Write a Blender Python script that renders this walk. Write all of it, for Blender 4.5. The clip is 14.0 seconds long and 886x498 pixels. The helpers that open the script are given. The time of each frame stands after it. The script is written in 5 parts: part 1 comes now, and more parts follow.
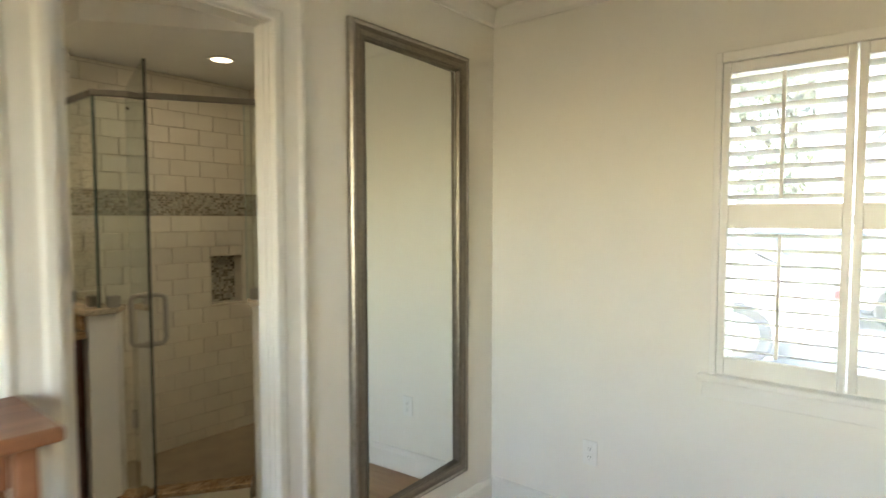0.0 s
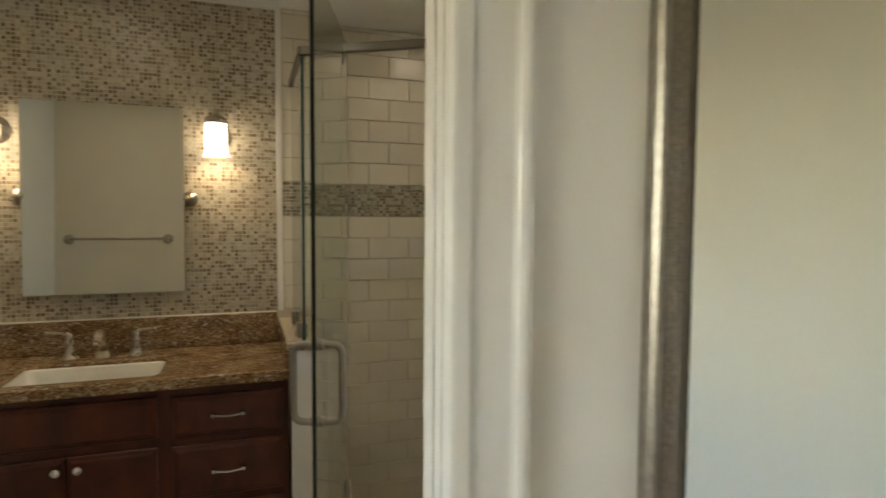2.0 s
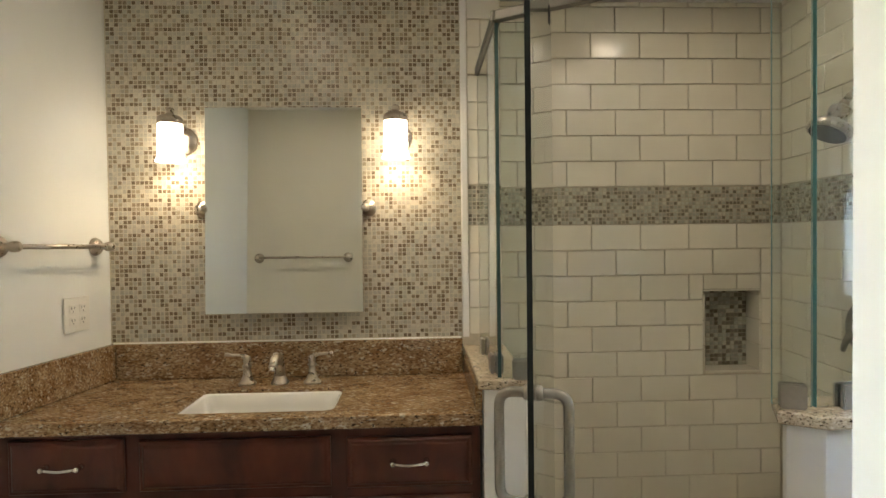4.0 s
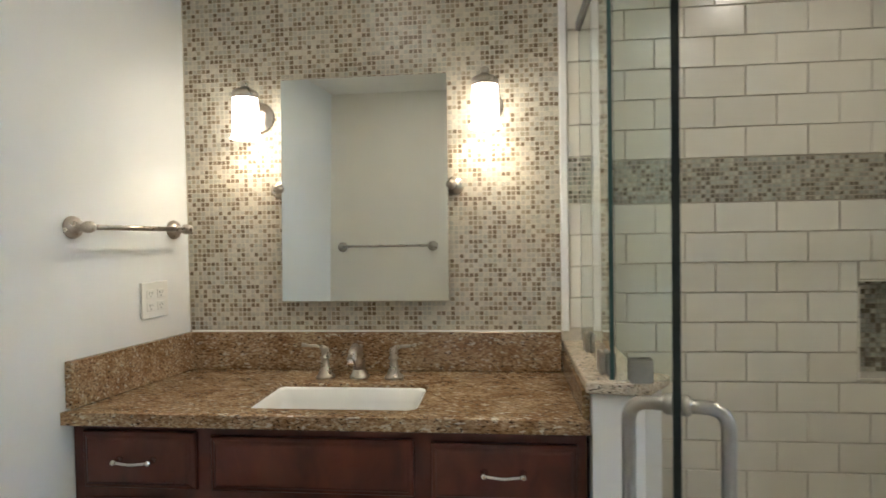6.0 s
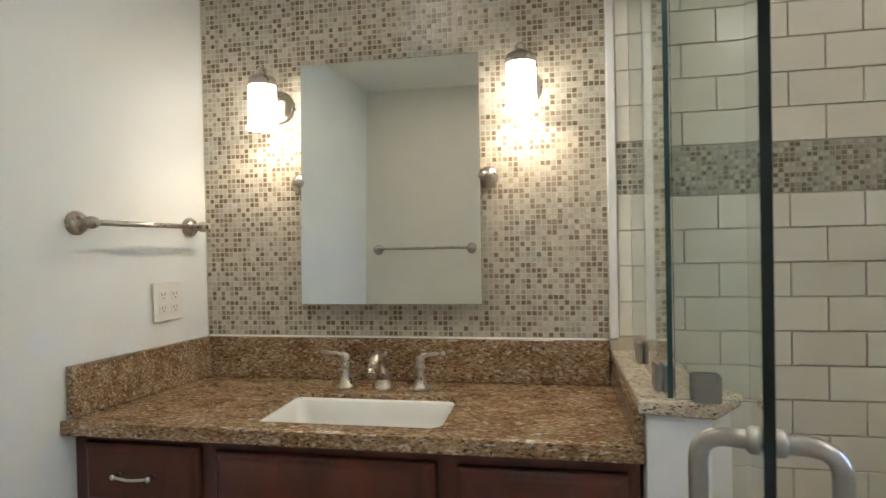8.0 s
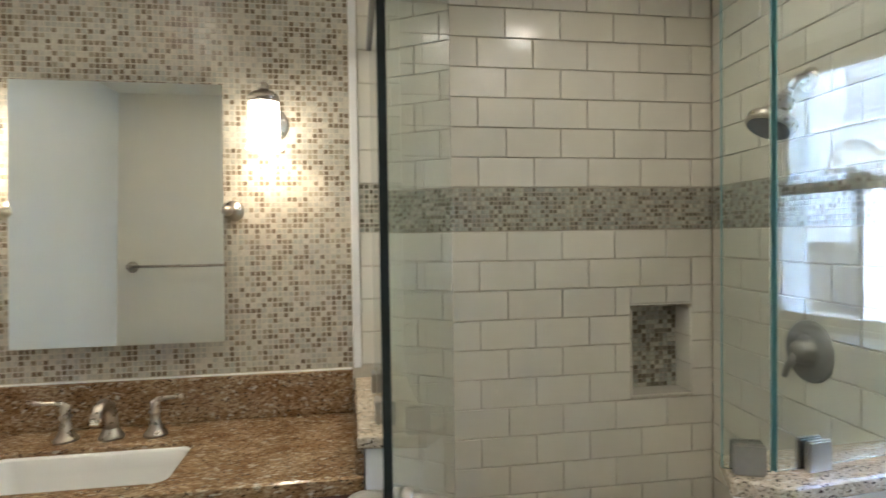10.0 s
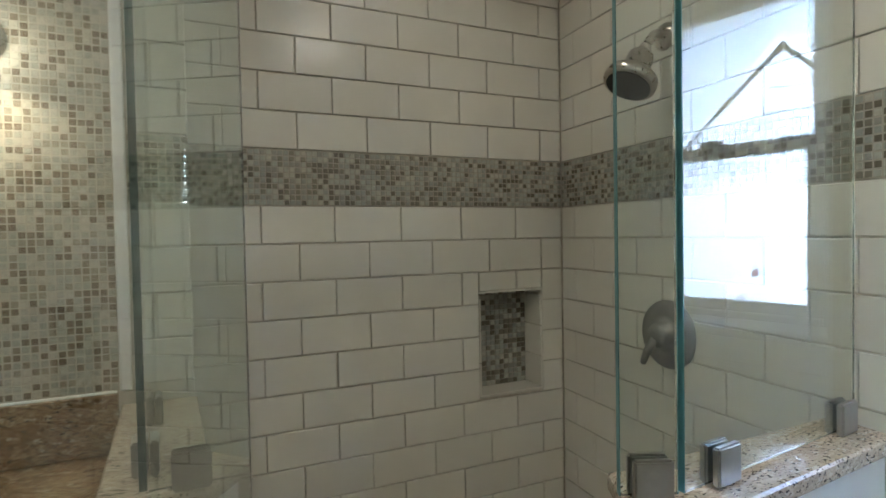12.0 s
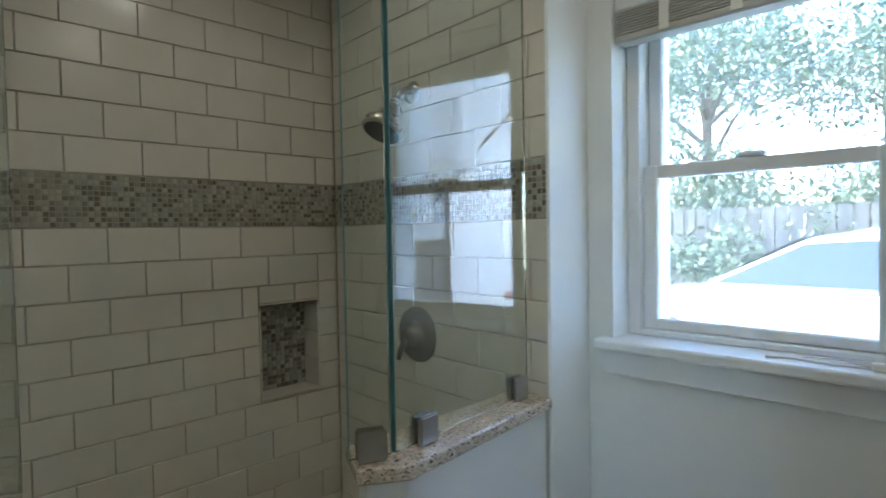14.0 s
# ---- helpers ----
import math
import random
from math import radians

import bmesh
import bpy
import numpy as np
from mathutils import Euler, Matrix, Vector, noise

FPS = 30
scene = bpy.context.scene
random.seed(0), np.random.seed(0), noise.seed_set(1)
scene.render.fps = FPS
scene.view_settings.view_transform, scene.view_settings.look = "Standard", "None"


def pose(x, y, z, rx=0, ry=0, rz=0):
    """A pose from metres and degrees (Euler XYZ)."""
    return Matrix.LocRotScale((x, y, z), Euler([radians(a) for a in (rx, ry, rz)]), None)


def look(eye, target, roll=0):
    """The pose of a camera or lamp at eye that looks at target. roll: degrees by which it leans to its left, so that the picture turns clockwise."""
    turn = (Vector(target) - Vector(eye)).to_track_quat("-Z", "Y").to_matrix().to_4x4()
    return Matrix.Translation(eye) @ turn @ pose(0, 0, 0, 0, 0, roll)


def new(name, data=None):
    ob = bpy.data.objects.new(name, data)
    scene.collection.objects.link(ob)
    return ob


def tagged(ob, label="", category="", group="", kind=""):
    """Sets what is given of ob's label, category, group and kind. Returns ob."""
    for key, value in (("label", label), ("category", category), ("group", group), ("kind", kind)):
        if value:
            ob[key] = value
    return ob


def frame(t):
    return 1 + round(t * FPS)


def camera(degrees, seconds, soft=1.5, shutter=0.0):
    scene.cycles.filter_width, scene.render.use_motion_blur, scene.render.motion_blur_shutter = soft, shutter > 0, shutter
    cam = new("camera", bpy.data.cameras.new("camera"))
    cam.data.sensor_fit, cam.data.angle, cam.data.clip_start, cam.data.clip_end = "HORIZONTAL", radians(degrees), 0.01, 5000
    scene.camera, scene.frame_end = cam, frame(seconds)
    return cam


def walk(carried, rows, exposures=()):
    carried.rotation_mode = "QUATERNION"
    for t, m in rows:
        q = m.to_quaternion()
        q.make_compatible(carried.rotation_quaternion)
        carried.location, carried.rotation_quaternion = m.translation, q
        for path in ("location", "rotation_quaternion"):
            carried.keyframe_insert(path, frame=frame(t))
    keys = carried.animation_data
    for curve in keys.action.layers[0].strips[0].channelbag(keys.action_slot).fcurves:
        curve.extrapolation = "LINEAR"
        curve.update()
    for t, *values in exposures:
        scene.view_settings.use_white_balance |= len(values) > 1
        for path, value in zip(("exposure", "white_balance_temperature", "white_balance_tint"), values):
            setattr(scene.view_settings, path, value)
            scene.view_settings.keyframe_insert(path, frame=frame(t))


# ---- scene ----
cam = camera(75.6, 14.0, shutter=0.4)
PATH = [
    (0, (3.547, -1.297, 1.464), (1.946, 0.669, 1.326), -0),
    (0.2, (3.467, -1.102, 1.460), (1.886, 0.881, 1.332), 0.1),
    (0.3, (3.428, -1.024, 1.474), (1.850, 0.961, 1.330), -0.2),
    (0.6, (3.303, -0.789, 1.481), (1.715, 1.187, 1.320), -0.3),
    (0.7, (3.242, -0.716, 1.482), (1.645, 1.252, 1.328), -0.2),
    (1, (3.091, -0.594, 1.483), (1.389, 1.285, 1.345), -0.2),
    (1.5, (2.833, -0.475, 1.487), (0.650, 0.815, 1.350), -0.1),
    (2, (2.658, -0.448, 1.487), (0.262, 0.378, 1.336), 0.4),
    (2.5, (2.484, -0.498, 1.458), (0.506, -0.127, 1.360), -0.5),
    (3, (2.352, -0.506, 1.462), (0.361, -0.312, 1.388), -0.6),
    (3.2, (2.308, -0.498, 1.456), (0.316, -0.338, 1.395), -0.6),
    (5.3, (2.104, -0.476, 1.408), (0.106, -0.494, 1.352), -0.8),
    (5.5, (2.074, -0.488, 1.400), (0.075, -0.539, 1.344), -0.8),
    (6, (1.982, -0.508, 1.390), (-0.006, -0.717, 1.336), -1.0),
    (6.5, (1.859, -0.516, 1.378), (-0.107, -0.884, 1.330), -0.9),
    (7, (1.803, -0.530, 1.365), (-0.155, -0.933, 1.316), -1.0),
    (7.2, (1.784, -0.540, 1.349), (-0.176, -0.944, 1.312), -1.1),
    (9.3, (1.853, -0.366, 1.424), (-0.146, -0.395, 1.370), -0.9),
    (9.5, (1.858, -0.367, 1.440), (-0.139, -0.278, 1.384), -0.8),
    (10, (1.863, -0.333, 1.466), (-0.110, -0.007, 1.419), -0.8),
    (10.5, (1.798, -0.285, 1.471), (-0.127, 0.254, 1.420), -0.9),
    (11, (1.674, -0.239, 1.444), (-0.205, 0.443, 1.395), -0.9),
    (11.5, (1.596, -0.222, 1.421), (-0.251, 0.545, 1.372), -0.9),
    (12, (1.532, -0.212, 1.395), (-0.272, 0.649, 1.344), -1.0),
    (12.5, (1.513, -0.216, 1.392), (-0.229, 0.762, 1.337), -1.1),
    (13, (1.555, -0.242, 1.404), (-0.090, 0.893, 1.344), -1.1),
    (13.5, (1.674, -0.258, 1.443), (0.162, 1.051, 1.381), -1.0),
    (14, (1.785, -0.275, 1.452), (0.374, 1.142, 1.389), -1.0),
]
EXPOSURE = [
    (0, 5.0, 8200, 10), (0.5, 4.68, 8100, 10), (1.0, 4.45, 8100, 10), (1.5, 4.62, 7900, 10), (2.0, 4.75, 7800, 10), (2.5, 4.95, 7500, 10), (3.0, 5.15, 7400, 10), (5.5, 5.75, 6050, 10), (6.5, 5.65, 5900, 10),
    (7.2, 5.6, 5900, 10), (9.5, 5.8, 5950, 10), (11, 5.35, 5850, 8), (12, 5.2, 5750, 8), (13, 5.05, 5750, 7), (14, 4.57, 5700, 5),
]
walk(cam, [(t, look(eye, target, roll)) for t, eye, target, roll in PATH], EXPOSURE)

# ---- world and light ----
world = bpy.data.worlds.new("world")
scene.world = world
world.use_nodes = True
wn = world.node_tree
sky = wn.nodes.new("ShaderNodeTexSky")
sky.sky_type, sky.sun_disc, sky.sun_elevation, sky.sun_rotation = "NISHITA", False, radians(52), radians(243)
wn.links.new(sky.outputs["Color"], wn.nodes["Background"].inputs["Color"])
wn.nodes["Background"].inputs["Strength"].default_value = 0.15


def lamp(name, kind, m, energy, color=(1, 1, 1), size=(0.1, 0.1), angle=0.0):
    data = bpy.data.lights.new(name, kind)
    data.energy, data.color = energy, color
    if kind == "AREA":
        data.shape, data.size, data.size_y = "ELLIPSE" if size[0] < 0.2 else "RECTANGLE", size[0], size[1]
    elif kind == "SUN":
        data.angle = angle
    else:
        data.shadow_soft_size = size[0]
    ob = new(name, data)
    ob.matrix_world = m
    return ob


# the sun stands behind the house, so that the yard outside is lit and the rooms get sky light only
lamp("sun", "SUN", look((-26, -13, 38), (0, 0, 0)), 0.9, (1.0, 0.97, 0.93), angle=radians(12))
# added fill light, set in the unseen opening of the bedroom's south wall
lamp("south_fill_light", "AREA", look((3.4, -3.34, 1.55), (2.7, 1.1, 4.2)), 0.095, (1.0, 0.975, 0.93), (1.55, 1.05))

# ---- materials ----


def material(name, color, rough=0.5, metal=0.0, noise_scale=0.0, noise_amount=0.0, bump=0.0, bump_scale=200.0, spread=0.0, island=False, ramp=None, ior=1.5, coat=0.0):
    m = bpy.data.materials.new(name)
    m.use_nodes = True
    n, l = m.node_tree.nodes, m.node_tree.links
    b = n["Principled BSDF"]
    b.inputs["Base Color"].default_value = (*color, 1)
    b.inputs["Roughness"].default_value = rough
    b.inputs["Metallic"].default_value = metal
    b.inputs["IOR"].default_value = ior
    b.inputs["Coat Weight"].default_value = coat
    geo = n.new("ShaderNodeNewGeometry")
    last = None
    if ramp:
        src = geo.outputs["Random Per Island"] if island else n.new("ShaderNodeObjectInfo").outputs["Random"]
        cr = n.new("ShaderNodeValToRGB")
        cr.color_ramp.interpolation = "CONSTANT"
        els = cr.color_ramp.elements
        for i, (p, c) in enumerate(ramp):
            e = els[i] if i < 2 else els.new(p)
            e.position, e.color = p, (*c, 1)
        l.new(src, cr.inputs["Fac"])
        last = cr.outputs["Color"]
    if spread:
        src = geo.outputs["Random Per Island"] if island else n.new("ShaderNodeObjectInfo").outputs["Random"]
        mr = n.new("ShaderNodeMapRange")
        mr.inputs["To Min"].default_value, mr.inputs["To Max"].default_value = 1 - spread, 1 + spread
        l.new(src, mr.inputs["Value"])
        mx = n.new("ShaderNodeMix")
        mx.data_type, mx.blend_type = "RGBA", "MULTIPLY"
        mx.inputs["Factor"].default_value = 1
        if last:
            l.new(last, mx.inputs["A"])
        else:
            mx.inputs["A"].default_value = (*color, 1)
        l.new(mr.outputs["Result"], mx.inputs["B"])
        last = mx.outputs["Result"]
    if noise_amount:
        tn = n.new("ShaderNodeTexNoise")
        tn.inputs["Scale"].default_value, tn.inputs["Detail"].default_value = noise_scale, 6
        l.new(geo.outputs["Position"], tn.inputs["Vector"])
        mr = n.new("ShaderNodeMapRange")
        mr.inputs["From Min"].default_value, mr.inputs["From Max"].default_value = 0.3, 0.7
        mr.inputs["To Min"].default_value, mr.inputs["To Max"].default_value = 1 - noise_amount, 1 + noise_amount
        l.new(tn.outputs["Fac"], mr.inputs["Value"])
        mx = n.new("ShaderNodeMix")
        mx.data_type, mx.blend_type = "RGBA", "MULTIPLY"
        mx.inputs["Factor"].default_value = 1
        if last:
            l.new(last, mx.inputs["A"])
        else:
            mx.inputs["A"].default_value = (*color, 1)
        l.new(mr.outputs["Result"], mx.inputs["B"])
        last = mx.outputs["Result"]
        mr2 = n.new("ShaderNodeMapRange")
        mr2.inputs["To Min"].default_value, mr2.inputs["To Max"].default_value = max(0.02, rough * 0.8), min(1, rough * 1.25)
        l.new(tn.outputs["Fac"], mr2.inputs["Value"])
        l.new(mr2.outputs["Result"], b.inputs["Roughness"])
    if last:
        l.new(last, b.inputs["Base Color"])
    if bump:
        tb = n.new("ShaderNodeTexNoise")
        tb.inputs["Scale"].default_value, tb.inputs["Detail"].default_value = bump_scale, 4
        l.new(geo.outputs["Position"], tb.inputs["Vector"])
        bp = n.new("ShaderNodeBump")
        bp.inputs["Strength"].default_value, bp.inputs["Distance"].default_value = bump, 0.002
        l.new(tb.outputs["Fac"], bp.inputs["Height"])
        l.new(bp.outputs["Normal"], b.inputs["Normal"])
    return m


def granite(name="granite", lift=0.0, gloss=0.16):
    """Speckled gold, cream and dark granite with slanting streaks."""
    m = bpy.data.materials.new(name)
    m.use_nodes = True
    n, l = m.node_tree.nodes, m.node_tree.links
    b = n["Principled BSDF"]
    b.inputs["Roughness"].default_value = gloss
    geo = n.new("ShaderNodeNewGeometry")
    mp = n.new("ShaderNodeMapping")
    mp.inputs["Rotation"].default_value = (0.75, 0.35, 0.55)
    mp.inputs["Scale"].default_value = (1.25, 0.55, 1.1)
    l.new(geo.outputs["Position"], mp.inputs["Vector"])

    def ramped(scale, stops, detail=5, rough=0.62):
        t = n.new("ShaderNodeTexNoise")
        t.inputs["Scale"].default_value, t.inputs["Detail"].default_value, t.inputs["Roughness"].default_value = scale, detail, rough
        l.new(mp.outputs["Vector"], t.inputs["Vector"])
        r = n.new("ShaderNodeValToRGB")
        els = r.color_ramp.elements
        for i, (p, c) in enumerate(stops):
            e = els[i] if i < 2 else els.new(p)
            e.position, e.color = p, (*c, 1)
        l.new(t.outputs["Fac"], r.inputs["Fac"])
        return r.outputs["Color"]

    base = ramped(150, [(0.30, (0.15, 0.088, 0.046)), (0.42, (0.28, 0.178, 0.095)), (0.53, (0.40, 0.28, 0.160)), (0.68, (0.54, 0.44, 0.305))])
    dark = ramped(200 if lift else 170, [(0.375 + 0.02 * lift, (0, 0, 0)), (0.42 + 0.03 * lift, (1, 1, 1))], 4)
    pale = ramped(75, [(0.57, (0, 0, 0)), (0.64, (1, 1, 1))], 7)
    patch = ramped(16, [(0.42, (0, 0, 0)), (0.62, (1, 1, 1))], 6, 0.7)
    m0 = n.new("ShaderNodeMix")
    m0.data_type, m0.blend_type = "RGBA", "MULTIPLY"
    l.new(patch, m0.inputs["Factor"])
    l.new(base, m0.inputs["A"])
    m0.inputs["B"].default_value = (0.62, 0.51, 0.40, 1)
    base = m0.outputs["Result"]
    m1 = n.new("ShaderNodeMix")
    m1.data_type = "RGBA"
    l.new(pale, m1.inputs["Factor"])
    l.new(base, m1.inputs["A"])
    m1.inputs["B"].default_value = (0.54, 0.47, 0.36, 1)
    m2 = n.new("ShaderNodeMix")
    m2.data_type = "RGBA"
    l.new(dark, m2.inputs["Factor"])
    m2.inputs["A"].default_value = (0.035, 0.022, 0.015, 1)
    m3 = n.new("ShaderNodeMix")
    m3.data_type, m3.blend_type = "RGBA", "SCREEN"
    m3.inputs["Factor"].default_value = lift
    m3.inputs["B"].default_value = (0.60, 0.55, 0.46, 1)
    l.new(m1.outputs["Result"], m3.inputs["A"])
    l.new(m3.outputs["Result"], m2.inputs["B"])
    l.new(m2.outputs["Result"], b.inputs["Base Color"])
    return m


def wood(name, c0, c1, rough=0.35, scale=14.0, axis=(1, 1, 0.12)):
    m = bpy.data.materials.new(name)
    m.use_nodes = True
    n, l = m.node_tree.nodes, m.node_tree.links
    b = n["Principled BSDF"]
    b.inputs["Roughness"].default_value = rough
    geo = n.new("ShaderNodeNewGeometry")
    info = n.new("ShaderNodeObjectInfo")
    mp = n.new("ShaderNodeMapping")
    mp.inputs["Scale"].default_value = axis
    add = n.new("ShaderNodeVectorMath")
    l.new(geo.outputs["Position"], add.inputs[0])
    l.new(info.outputs["Random"], add.inputs[1])
    l.new(add.outputs["Vector"], mp.inputs["Vector"])
    t = n.new("ShaderNodeTexNoise")
    t.inputs["Scale"].default_value, t.inputs["Detail"].default_value, t.inputs["Distortion"].default_value = scale, 8, 0.6
    l.new(mp.outputs["Vector"], t.inputs["Vector"])
    r = n.new("ShaderNodeValToRGB")
    r.color_ramp.elements[0].position, r.color_ramp.elements[0].color = 0.32, (*c0, 1)
    r.color_ramp.elements[1].position, r.color_ramp.elements[1].color = 0.68, (*c1, 1)
    l.new(t.outputs["Fac"], r.inputs["Fac"])
    l.new(r.outputs["Color"], b.inputs["Base Color"])
    bp = n.new("ShaderNodeBump")
    bp.inputs["Strength"].default_value, bp.inputs["Distance"].default_value = 0.08, 0.002
    l.new(t.outputs["Fac"], bp.inputs["Height"])
    l.new(bp.outputs["Normal"], b.inputs["Normal"])
    return m


def glass(name, tint, rough=0.0, veil=0.0):
    m = bpy.data.materials.new(name)
    m.use_nodes = True
    b = m.node_tree.nodes["Principled BSDF"]
    b.inputs["Base Color"].default_value = (*tint, 1)
    b.inputs["Transmission Weight"].default_value = 1 - veil
    b.inputs["Roughness"].default_value = rough
    b.inputs["IOR"].default_value = 1.5
    return m


def glowing(name, color, strength):
    m = bpy.data.materials.new(name)
    m.use_nodes = True
    b = m.node_tree.nodes["Principled BSDF"]
    b.inputs["Base Color"].default_value = (0.8, 0.78, 0.72, 1)
    b.inputs["Emission Color"].default_value = (*color, 1)
    b.inputs["Emission Strength"].default_value = strength
    return m


